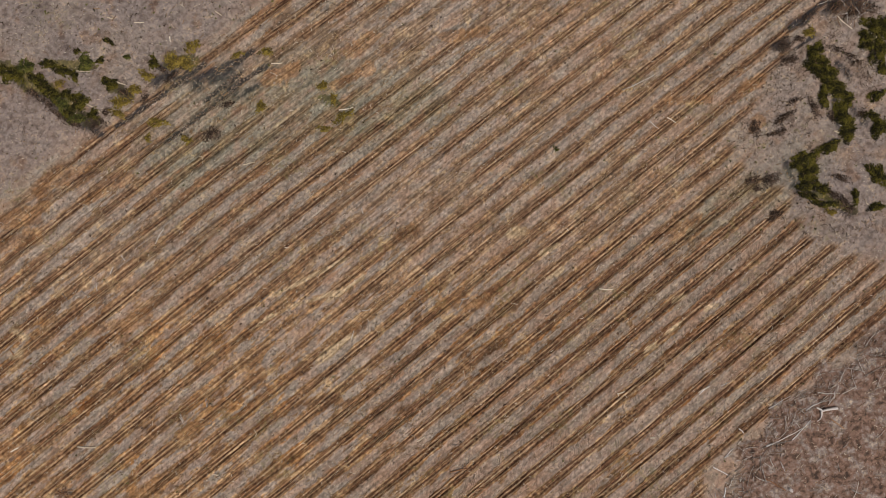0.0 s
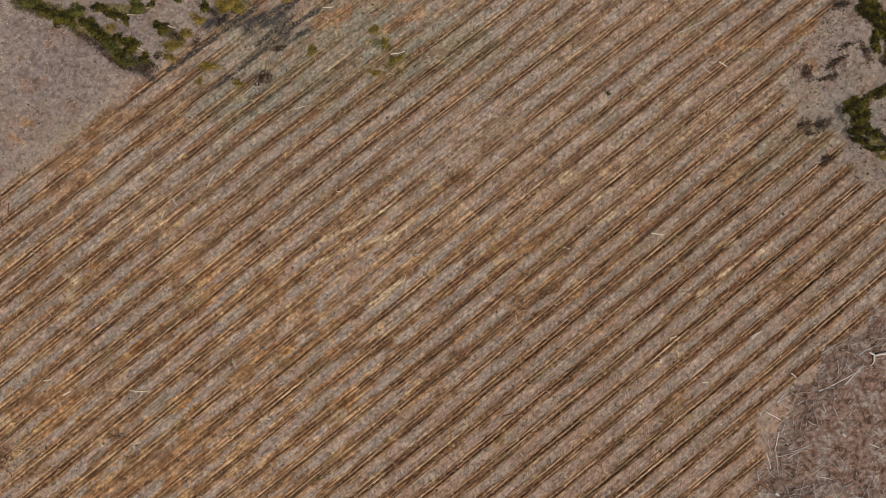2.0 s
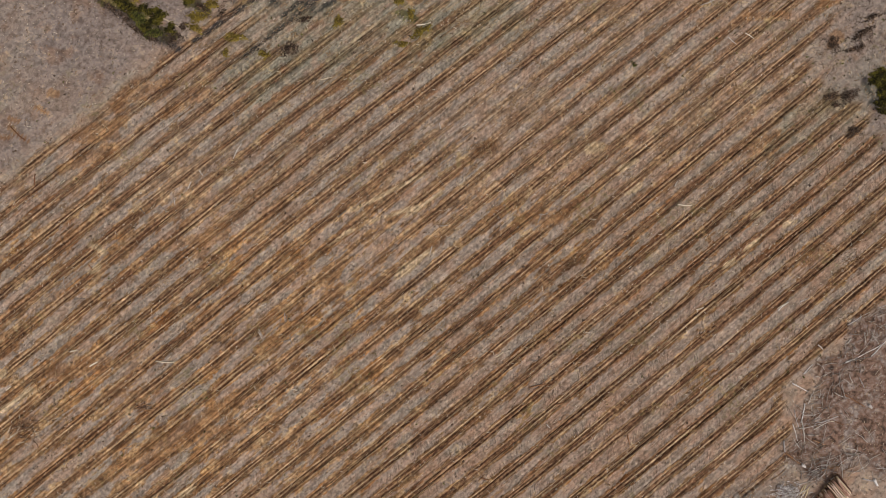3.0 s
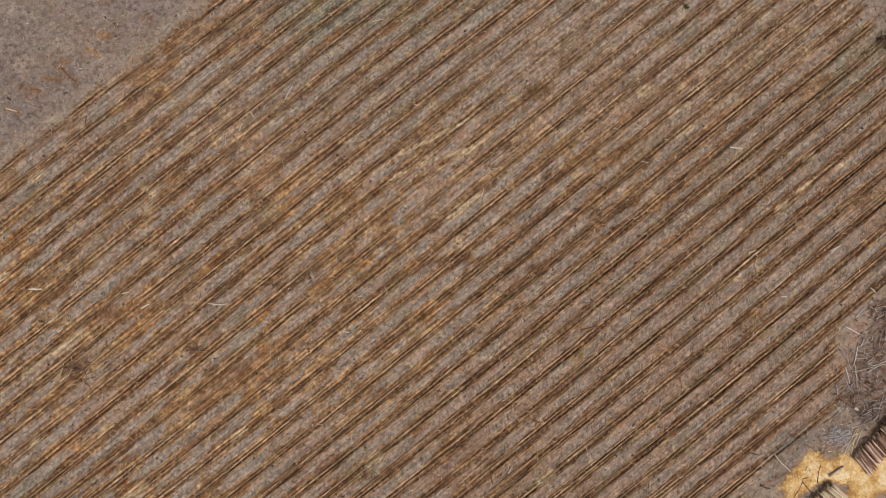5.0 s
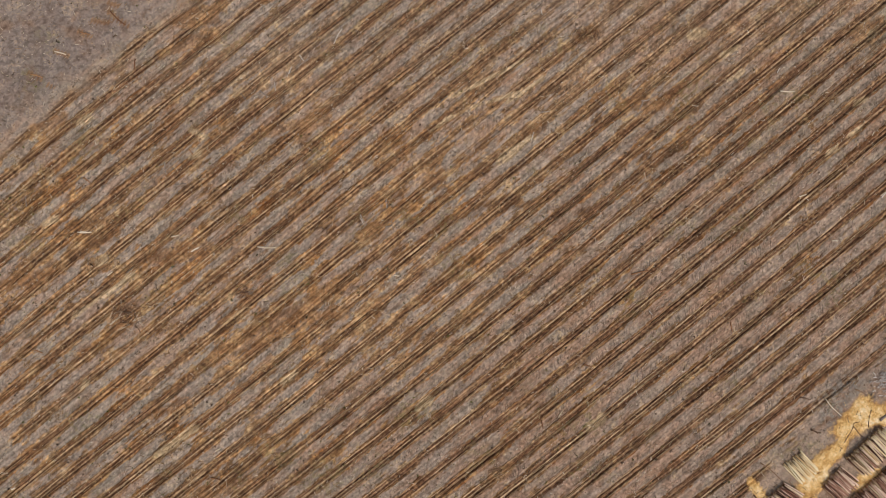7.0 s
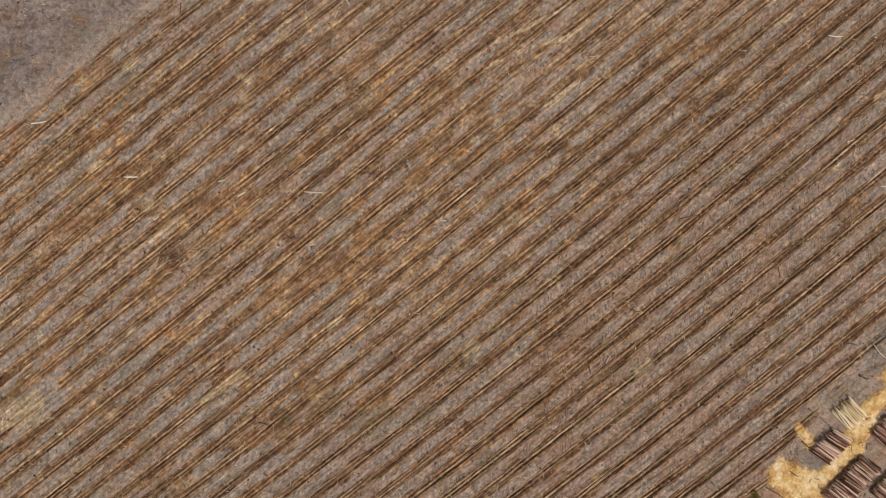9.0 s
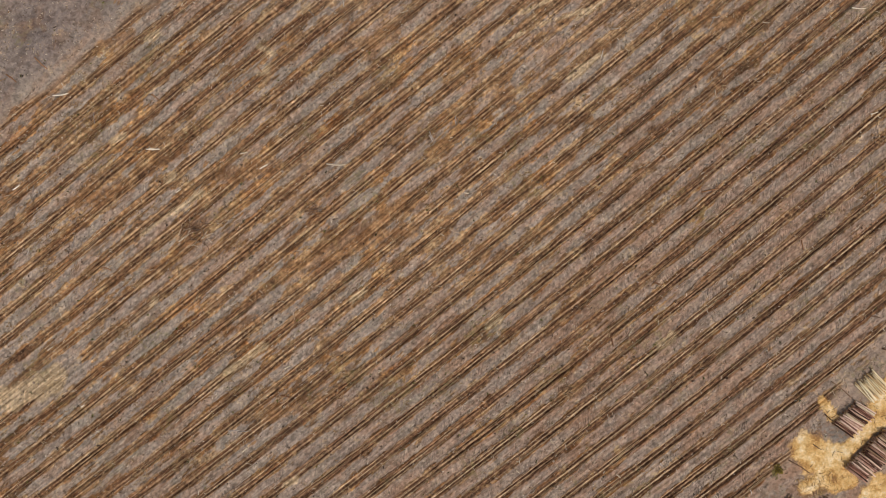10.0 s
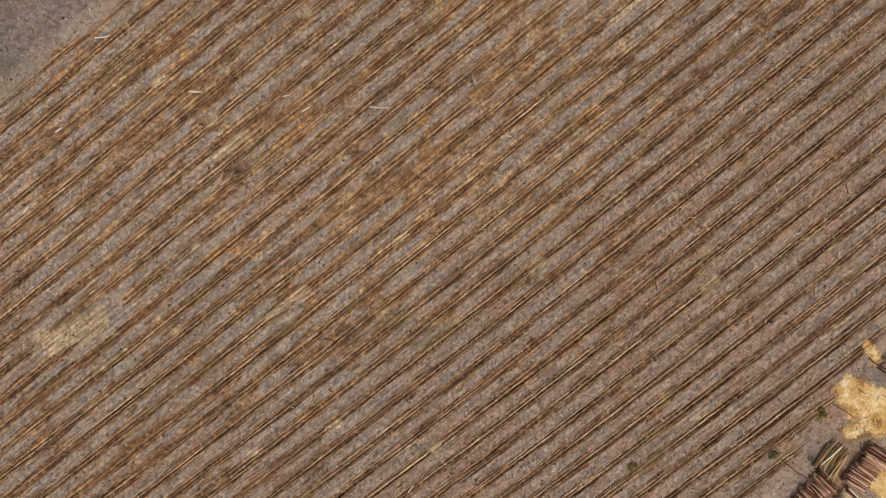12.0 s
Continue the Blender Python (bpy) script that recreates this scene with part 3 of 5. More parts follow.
MOSS = [(10.7, -53.2, 11.2, -52.8, 0.70), (5.2, -57.5, 6.0, -57.2, 0.60), (-10.2, -58.6, -9.8, -58.4, 0.50), (-51.6, 23.8, -47.3, 22.6, 1.00), (-47.3, 22.6, -43.5, 20.8, 1.00), (-43.5, 20.8, -40.3, 18.8, 1.10), (-40.3, 18.8, -37.1, 16.4, 0.80), (-35.0, 20.7, -33.4, 19.5, 0.70), (-42.3, 23.4, -37.2, 23.0, 0.60), (-28.7, 23.5, -26.5, 23.7, 0.90), (-11.9, 19.6, -10.0, 19.0, 0.60), (44.8, 25.2, 47.8, 20.4, 0.90), (52.4, 28.6, 51.0, 26.2, 0.90), (47.6, 18.8, 48.6, 15.6, 0.80), (43.0, 12.8, 43.9, 9.2, 0.90), (43.9, 9.2, 49.0, 7.0, 0.60)]
OLIVE = [(-22.7, 18.9, -8.7, 21.5, 4.50), (-11.2, 15.7, -1.0, 19.7, 3.50), (-27.7, 12.5, -20.1, 14.4, 3.20), (30.0, 5.4, 42.3, 9.7, 2.40)]
UMBER = [(12, -6, 36, 8, 10)]
ASH = [(26.9, -38.9, 27.4, -38.5, 1.7), (27.7, -36.1, 28.2, -35.7, 1.7), (24.7, -38.8, 25.2, -38.4, 1.7), (27.1, -36.1, 27.6, -35.7, 1.7), (16.5, -48.9, 17.0, -48.5, 1.7), (32.1, -31.7, 32.6, -31.3, 1.7), (15.0, -47.9, 15.5, -47.5, 1.7), (10.0, -59.0, 10.5, -58.6, 1.7), (8.1, -56.5, 8.6, -56.1, 1.7)]


def disorder(x, y):
    """1 where litter and trampling blur the rows, falling to 0 towards the log yard."""
    return smooth(27, 3, 0.64 * x - 0.77 * y + 8 * lattice(x, y, 9.0, 41) + 4 * lattice(x, y, 3.0, 42))


def ground_height(x, y):
    """The soil's height, its furrows included."""
    ph = row_phase(x, y)
    edge = inside(FIELD, x, y) + 0.7 * lattice(x, y, 2.0, 5)
    field = smooth(-0.5, 0.6, edge)
    nearest = np.round(ph)
    run = x * 1.28
    wobble = 0.02 * lattice(run, nearest * 17.0, 5.0, 6) + 0.012 * lattice(run, nearest * 9.0, 0.9, 8)
    s = ph + wobble - nearest
    d = np.abs(s)
    one = np.clip(0.62 + 0.75 * lattice(run, nearest * 13.0, 9.0, 9) + 0.3 * lattice(run, nearest * 5.0, 1.1, 10), 0, 1.4)
    two = np.clip(0.62 + 0.75 * lattice(run, nearest * 13.0, 9.0, 19) + 0.3 * lattice(run, nearest * 5.0, 1.1, 20), 0, 1.4)
    cuts = -0.125 * one * np.exp(-(((s - 0.088) / 0.036) ** 2)) - 0.125 * two * np.exp(-(((s + 0.082) / 0.036) ** 2)) - 0.06 * np.exp(-((d / 0.12) ** 2))
    berm = 0.06 * (0.4 * one + 0.4 * two + 0.3) * np.exp(-(((d - 0.22) / 0.06) ** 2))
    rough = 0.05 * lattice(x, y, 0.75, 11) + 0.035 * lattice(x, y, 1.7, 12) + 0.05 * lattice(x, y, 6.0, 13)
    strip = smooth(0.2, 0.3, d)
    scales = 0.05 * strip * np.maximum(0, lattice(run * 0.8, ph * 2.28, 0.55, 14) + 0.3) * field
    yard = blobs(DUST, x, y, 30) * 0.10
    field = field * (1 - 0.7 * blobs(FAINT, x, y, 38)) * (1 - disorder(x, y) * np.clip(0.15 + 0.4 * lattice(x, y, 2.6, 43), 0, 0.65))
    return field * (cuts + berm) + rough + scales + yard


def mesh_of(name, verts, faces, material, smooth_shade=False):
    """A mesh from arrays; all faces have the same number of corners."""
    me = bpy.data.meshes.new(name)
    faces = np.asarray(faces, np.int32)
    n, k = faces.shape
    me.vertices.add(len(verts))
    me.vertices.foreach_set("co", np.asarray(verts, np.float32).ravel())
    me.loops.add(n * k)
    me.loops.foreach_set("vertex_index", faces.ravel())
    me.polygons.add(n)
    me.polygons.foreach_set("loop_start", np.arange(0, n * k, k, dtype=np.int32))
    me.polygons.foreach_set("use_smooth", np.full(n, smooth_shade))
    me.update(calc_edges=True)
    me.materials.append(material)
    return me


def part(name, data, parent, m=None, label=""):
    ob = new(name, data)
    ob.parent = parent
    if m is not None:
        ob.matrix_basis = m
    return tagged(ob, label)


# ---- ground: one sheet, its grid laid along the rows, fine in view and coarse out to the horizon ----


def build_ground():
    xs = np.arange(-82.0, 60.01, 0.36)
    rowset = np.arange(-26, 31)
    steps = np.array([-0.5, -0.42, -0.34, -0.27, -0.22, -0.175, -0.14, -0.112, -0.085, -0.058, -0.03, 0, 0.03, 0.058, 0.085, 0.112, 0.14, 0.175, 0.22, 0.27, 0.34, 0.42])
    phases = (rowset[:, None] + steps[None, :]).ravel()
    lines = np.linspace(140, -190, 1400)
    ys = np.empty((len(xs), len(phases)))
    for k, x in enumerate(xs):
        ph = row_phase(np.full_like(lines, x), lines)
        keep = np.r_[True, np.diff(ph) > 0]
        ys[k] = np.interp(phases, ph[keep], lines[keep])
    X, Y = np.repeat(xs[:, None], len(phases), 1), ys
    far_x = np.array([-2500.0, -900, -300, -60]), np.array([60.0, 300, 900, 2500])
    pad = lambda a, before, after, add: np.concatenate([a[:1] + add[0][:, None], a, a[-1:] + add[1][:, None]], 0)
    X, Y = pad(X, 4, 4, far_x), pad(Y, 4, 4, (far_x[0] * 0.8, far_x[1] * 0.8))
    far_y = np.array([4000.0, 1200, 300, 60]), np.array([-60.0, -300, -1200, -4000])
    X = np.concatenate([np.repeat(X[:, :1], 4, 1), X, np.repeat(X[:, -1:], 4, 1)], 1)
    Y = np.concatenate([Y[:, :1] + far_y[0], Y, Y[:, -1:] + far_y[1]], 1)
    core = np.zeros(X.shape, bool)
    core[4:-4, 4:-4] = True
    Z = np.where(core, ground_height(X, Y), 0.0)
    a, b = X.shape
    idx = np.arange(a * b).reshape(a, b)
    faces = np.stack([idx[:-1, :-1], idx[:-1, 1:], idx[1:, 1:], idx[1:, :-1]], -1).reshape(-1, 4)[:, ::-1]
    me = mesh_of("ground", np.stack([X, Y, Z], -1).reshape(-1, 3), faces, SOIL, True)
    ph = row_phase(X, Y)
    full = np.concatenate([np.full(4, phases[0] - 3), phases, np.full(4, phases[-1] + 3)])
    ph = np.repeat(full[None, :], a, 0)
    uv = np.stack([X * 1.28, ph], -1).reshape(-1, 2)
    me.uv_layers.new(name="rows").data.foreach_set("uv", uv[faces.ravel()].astype(np.float32).ravel())
    x, y = X.ravel(), Y.ravel()
    field = smooth(-0.8, 0.8, inside(FIELD, x, y) + 0.8 * lattice(x, y, 2.2, 5))
    north_west = smooth(0.2, -0.8, ph.ravel() + 15.4) * smooth(20, 5, x)
    east = smooth(33, 44, x - 0.25 * (y - 15)) * smooth(-6, 4, y) * (1 - field)
    masks = {
        "field": field,
        "dust": blobs(DUST, x, y, 30),
        "slash": smooth(-1.6, 1.6, inside(SLASH, x, y) + 1.6 * lattice(x, y, 2.5, 31)),
        "dark_soil": blobs(DARK_SOIL, x, y, 33, 0.8),
        "pale": np.clip(north_west + east, 0, 1) * (0.75 + 0.25 * lattice(x, y, 5, 34)),
        "gold": haze(GOLD, x, y),
        "chaff": blobs(CHAFF, x, y, 36, 0.9),
        "mess": disorder(x, y),
        "rust": blobs(RUST, x, y, 44, 0.9),
        "umber": haze(UMBER, x, y),
        "ash": haze(ASH, x, y),
        "moss": blobs(MOSS, x, y, 47, 0.9),
        "olive": haze(OLIVE, x, y),
        "north": smooth(-32, 14, y),
        "faint": blobs(FAINT, x, y, 38),
    }
    for name, value in masks.items():
        me.attributes.new(name, "FLOAT", "POINT").data.foreach_set("value", value.astype(np.float32))
    return tagged(new("ground", me), "brown furrowed clearing with straw, pale sandy headlands and sawdust", "ground", kind="structure")


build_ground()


def sawdust():
    """Shallow drifts of sawdust between the log piles, thin at their ragged rims."""
    xs, ys = np.arange(10, 43, 0.14), np.arange(-64, -33, 0.14)
    x, y = np.meshgrid(xs, ys, indexing="ij")
    deep = blobs(DUST, x, y, 30)
    mask = deep + 0.3 * lattice(x, y, 0.4, 96)
    z = ground_height(x, y) - 0.03 + 0.07 * smooth(0.75, 1.1, mask)
    idx = np.arange(x.size).reshape(x.shape)
    quads = np.stack([idx[:-1, :-1], idx[1:, :-1], idx[1:, 1:], idx[:-1, 1:]], -1).reshape(-1, 4)
    quads = quads[mask.ravel()[quads].min(1) > 0.8]
    used, flat = np.unique(quads, return_inverse=True)
    me = mesh_of("sawdust", np.stack([x.ravel(), y.ravel(), z.ravel()], -1)[used], flat.reshape(-1, 4), SAWDUST, True)
    me.attributes.new("dust", "FLOAT", "POINT").data.foreach_set("value", deep.ravel()[used].astype(np.float32))
    tagged(new("sawdust", me), "golden drifts of fresh sawdust between the log piles", "sawdust", kind="stuff")


sawdust()


def height_at(x, y):
    return float(ground_height(np.array([x]), np.array([y]))[0])


# ---- timber ----


def log_mesh(name, length, r0, r1, bark, seed, sides=9, bend=0.05):
    """A log along x: tapered, slightly bent, knobbly, with pale cut ends."""
    g = np.random.default_rng(seed)
    bm = bmesh.new()
    rings, cuts = [], 5
    ph = g.uniform(0, 6.28)
    for k in range(cuts):
        t = k / (cuts - 1)
        r = r0 + (r1 - r0) * t
        c = bend * math.sin(math.pi * t)
        ring = []
        for s in range(sides):
            a = 2 * math.pi * s / sides
            rr = r * (1 + g.uniform(-0.07, 0.07))
            ring.append(bm.verts.new(((t - 0.5) * length + g.uniform(-0.01, 0.01), math.cos(a) * rr + c * math.cos(ph), math.sin(a) * rr + c * math.sin(ph))))
        rings.append(ring)
    for p, q in zip(rings, rings[1:]):
        for s in range(sides):
            f = bm.faces.new((p[s], p[(s + 1) % sides], q[(s + 1) % sides], q[s]))
            f.smooth = True
    for ring in (rings[0][::-1], rings[-1]):
        bm.faces.new(ring).material_index = 1
    bmesh.ops.recalc_face_normals(bm, faces=bm.faces)
    me = bpy.data.meshes.new(name)
    bm.to_mesh(me)
    bm.free()
    me.materials.append(bark)
    me.materials.append(CUT_END)
    return me


LOGS = {
    "dark": [log_mesh("log", 2.35 + 0.12 * (k % 3), 0.072 + 0.012 * (k % 4), 0.058 + 0.01 * (k % 3), (BARK, BARK, BARK, BARK_PALE)[k % 4 if k < 8 else 0], 40 + k, bend=0.03) for k in range(11)],
    "mixed": [log_mesh("log", 2.45 + 0.12 * (k % 3), 0.078 + 0.012 * (k % 4), 0.064 + 0.01 * (k % 3), (BARK, BARK_PALE, PEELED)[k % 3], 60 + k, bend=0.03) for k in range(9)],
    "rusty": [log_mesh("log", 2.35 + 0.12 * (k % 3), 0.072 + 0.012 * (k % 4), 0.058 + 0.01 * (k % 3), (RUSTY_BARK, RUSTY_BARK, BARK)[k % 3], 120 + k, bend=0.03) for k in range(8)],
    "peeled": [log_mesh("log", 2.6 + 0.12 * (k % 3), 0.085 + 0.012 * (k % 3), 0.055 + 0.01 * (k % 3), PEELED, 80 + k, bend=0.03) for k in range(6)],
}


def log_pile(a, b, layers, kind, label, seed, turn=0.0, sag=0.17, pitch=0.205, jumble=2.8):
    """Logs stacked between the ground points a and b, the middles of the pile's two ends; the logs lie across that line."""
    g = np.random.default_rng(seed)
    a, b = Vector((*a, 0)), Vector((*b, 0))
    line = b - a
    long = line.length
    yaw = math.degrees(math.atan2(line.y, line.x)) - 90 + turn
    thing = new("log_pile")
    base = height_at(*((a + b) / 2).xy)
    thing.location = ((a.x + b.x) / 2, (a.y + b.y) / 2, base)
    tagged(thing, label, "log pile", "log piles beside the field")
    ux = line.normalized()
    count = int(long / pitch)
    for layer in range(layers):
        inset = pitch * (layer == layers - 1)
        many = count - 2 * (layer == layers - 1)
        for k in range(max(many, 0)):
            along = -long / 2 + pitch / 2 + inset + k * pitch + g.uniform(-0.025, 0.025)
            z = 0.085 + layer * 0.17 + g.uniform(-0.045, 0.045) * (layer > 0)
            if layer >= layers - 2 and g.random() < (0.08, 0.35)[layer - layers + 2]:
                continue
            slide = g.uniform(-1, 1) * sag * (1.8 if layer >= layers - 2 else 1)
            place = ux * along + Vector((-ux.y, ux.x, 0)) * slide
            m = pose(place.x, place.y, z, 0, 0, yaw + g.normal(0, 1) * jumble * (0.5 + layer / layers) + 180 * (g.random() < 0.5)) @ pose(0, 0, 0, g.uniform(0, 360), 0, 0)
            part("log", LOGS[kind][g.integers(len(LOGS[kind]))], thing, m)
    return thing


log_pile((33.9, -37.6), (38.3, -33.1), 5, "dark", "stack of dark reddish-brown logs beside brushwood", 1, turn=-6)
log_pile((27.4, -43.9), (31.6, -40.2), 5, "mixed", "stack of half-peeled logs on golden sawdust", 2, turn=5)
log_pile((24.6, -46.9), (27.0, -44.6), 4, "dark", "short stack of brown logs on sawdust", 3, turn=5)
log_pile((27.8, -48.4), (32.5, -44.4), 5, "dark", "stack of dark logs behind the sawdust", 4, turn=6)
log_pile((20.4, -44.8), (22.6, -43.0), 3, "peeled", "low stack of peeled cream-coloured poles on sawdust", 5, pitch=0.23, jumble=3.0, turn=4)
log_pile((18.0, -48.7), (20.8, -46.2), 4, "dark", "small stack of dark logs with one bright cut end", 6, turn=14)
log_pile((19.2, -53.5), (23.9, -49.2), 5, "dark", "long stack of dark brown logs on sawdust", 7, turn=10)
log_pile((24.6, -53.3), (28.0, -50.0), 5, "dark", "stack of dark logs at the yard's far side", 8, turn=8)
log_pile((14.0, -60.9), (17.3, -56.6), 5, "rusty", "stack of dark brown logs with black shaded ends", 9, turn=4)
log_pile((8.2, -63.2), (11.5, -59.7), 4, "rusty", "stack of reddish-brown logs at the end of the rows", 10)
log_pile((13.0, -63.4), (14.8, -61.5), 4, "mixed", "stack of half-peeled pale logs", 11)
LOGS["golden"] = [log_mesh("pole", 2.6 + 0.2 * (k % 3), 0.075 + 0.012 * (k % 3), 0.055 + 0.01 * (k % 3), (BARK_PALE, SHAVING, PEELED)[k % 3], 100 + k, bend=0.03) for k in range(6)]
log_pile((10.9, -57.2), (12.9, -58.7), 4, "golden", "loose heap of golden poles beside dark logs", 12, sag=0.4, pitch=0.2, jumble=11.0)


def strand_mesh(name, x0, y0, x1, y1, r, material, bend, lift=0.0, sides=3, cuts=3, seed=0, stiff=True):
    """Many thin bent rods in one mesh, each laid on the soil from (x0, y0) to (x1, y1)."""
    g = np.random.default_rng(seed)
    x0, y0, x1, y1, r = (np.asarray(v, float) for v in (x0, y0, x1, y1, r))
    n = len(x0)
    dx, dy = x1 - x0, y1 - y0
    long = np.hypot(dx, dy) + 1e-6
    nx, ny = -dy / long, dx / long
    curve = g.uniform(-1, 1, n) * bend * long
    t = np.linspace(0, 1, cuts)[None, :]
    arc = 4 * t * (1 - t) * curve[:, None] + g.normal(0, 0.02, (n, cuts)) * np.minimum(long, 1.0)[:, None] * (cuts > 3) * (bend > 0.01)
    px, py = x0[:, None] + dx[:, None] * t + nx[:, None] * arc, y0[:, None] + dy[:, None] * t + ny[:, None] * arc
    h = ground_height(px, py)
    if stiff:
        slope = h[:, -1:] * t + h[:, :1] * (1 - t)
        h = slope + np.maximum(0, (h - slope).max(1, keepdims=True) * 0.7)
    pz = h + r[:, None] * 0.7 + lift * g.random((n, 1)) * (0.3 + t)
    thick = r[:, None] * (1.15 - 0.45 * t)
    ang = 2 * np.pi * np.arange(sides) / sides
    ca, sa = np.cos(ang)[None, None, :], np.sin(ang)[None, None, :]
    vx = px[:, :, None] + nx[:, None, None] * ca * thick[:, :, None]
    vy = py[:, :, None] + ny[:, None, None] * ca * thick[:, :, None]
    vz = pz[:, :, None] + sa * thick[:, :, None]
    verts = np.stack([vx, vy, vz], -1).reshape(-1, 3)
    base = (np.arange(n) * cuts * sides)[:, None, None, None]
    k, s = np.arange(cuts - 1)[None, :, None], np.arange(sides)[None, None, :]
    a = base[..., 0] + k * sides + s
    b = base[..., 0] + k * sides + (s + 1) % sides
    faces = np.stack([a, b, b + sides, a + sides], -1).reshape(-1, 4)
    return mesh_of(name, verts, faces, material, True)


def scatter(count, seed, box=(-82, -76, 58, 36)):
    """Random places of the plan, with their distance from a furrow's middle and the field's mask."""
    g = np.random.default_rng(seed)
    x, y = g.uniform(box[0], box[2], count), g.uniform(box[1], box[3], count)
    ph = row_phase(x, y)
    keep = (ph > -25) & (ph < 29)
    x, y, ph = x[keep], y[keep], ph[keep]
    return g, x, y, np.abs(ph - np.round(ph)), smooth(-0.6, 0.6, inside(FIELD, x, y))


ROW_YAW = math.atan2(13.73, 17.02)


def rods(g, x, y, length, spread, lined):
    """End points of rods; the share `lined` of them lies roughly along the rows."""
    n = len(x)
    yaw = np.where(g.random(n) < lined, ROW_YAW + g.normal(0, spread, n), g.uniform(0, np.pi, n))
    cx, cy = np.cos(yaw) * length / 2, np.sin(yaw) * length / 2
    return x - cx, y - cy, x + cx, y + cy


def row_line(x, phase):
    """The y at which a furrow count is met at x."""
    y = 50 * (13.73 * x / 50 - phase) / 17.02
    for _ in range(6):
        y = y + (row_phase(x, y) - phase) / (17.02 / 50)
    return y


def litter():
    g, x, y, d, f = scatter(150000, 21)
    drift = 0.5 + 0.5 * lattice(x, y, 7.0, 71) + 0.35 * lattice(x, y, 2.5, 72) + 0.9 * haze(GOLD, x, y)
    want = f * np.clip(0.03 + 0.32 * (d < 0.24) + 0.2 * drift * (0.5 + 1.2 * disorder(x, y)), 0, 1) * 0.20 + (1 - f) * 0.04
    keep = (g.random(len(x)) < want) & (blobs(DUST, x, y, 30) < 0.2)
    x, y = x[keep], y[keep]
    length = np.clip(g.lognormal(-1.3, 0.4, len(x)), 0.15, 0.7)
    ob = new("straw_litter", strand_mesh("straw_litter", *rods(g, x, y, length, 0.35, 0.5), g.uniform(0.024, 0.048, len(x)), LITTER, 0.06, 0.0, seed=22, stiff=False))
    tagged(ob, "scattered brown straw, bark and twigs on the soil", "litter", kind="stuff")
    # long straw drawn out in fine lines along the furrows
    g = np.random.default_rng(23)
    n = 2600
    x, phase = g.uniform(-80, 56, n), g.integers(-16, 28, n) + g.choice((-0.165, -0.125, -0.045, 0.0, 0.04, 0.13, 0.17), n) + g.normal(0, 0.008, n)
    long = g.uniform(0.8, 4.2, n) * 0.77
    y0, y1 = row_line(x - long / 2, phase), row_line(x + long / 2, phase)
    ym = (y0 + y1) / 2
    keep = (inside(FIELD, x, ym) > 0.6) & (ym > -78) & (ym < 38) & (blobs(FAINT, x, ym, 38) < 0.4) & (g.random(n) < 0.55 + 0.5 * lattice(x, ym, 9.0, 73))
    x, y0, y1, long = x[keep], y0[keep], y1[keep], long[keep]
    ob = new("long_straw", strand_mesh("long_straw", x - long / 2, y0, x + long / 2, y1, g.uniform(0.022, 0.046, len(x)), STRAW, 0.004, 0.03, cuts=5, seed=24, stiff=False))
    tagged(ob, "long bleached straw lying along the furrows", "straw", kind="stuff")
    # tufts of broken straw, thick where the rows are trampled
    g, x, y, d, f = scatter(5200, 31)
    keep = (f > 0.5) & (g.random(len(x)) < 0.04 + 0.55 * disorder(x, y) * np.clip(0.25 + lattice(x, y, 6.0, 83) + 0.5 * haze(GOLD, x, y), 0, 1))
    x, y = np.repeat(x[keep], 9), np.repeat(y[keep], 9)
    x, y = x + g.normal(0, 0.28, len(x)), y + g.normal(0, 0.2, len(x))
    ob = new("straw_tufts", strand_mesh("straw_tufts", *rods(g, x, y, g.uniform(0.18, 0.6, len(x)), 0.5, 0.45), g.uniform(0.022, 0.042, len(x)), TUFT, 0.08, 0.03, seed=32, stiff=False))
    tagged(ob, "tufts of broken orange-brown straw in the trampled rows", "straw", kind="stuff")
    # small pale chips and splinters everywhere
    g, x, y, d, f = scatter(19000, 25)
    bare = blobs(DUST, x, y, 30) < 0.2
    x, y = x[bare], y[bare]
    ob = new("wood_splinters", strand_mesh("wood_splinters", *rods(g, x, y, np.clip(g.lognormal(-1.85, 0.5, len(x)), 0.09, 0.7), 0.5, 0.2), g.uniform(0.026, 0.05, len(x)), CHIP, 0.04, 0.0, seed=26, stiff=False))
    tagged(ob, "pale splinters and bleached twigs strewn over the clearing", "splinters", kind="stuff")


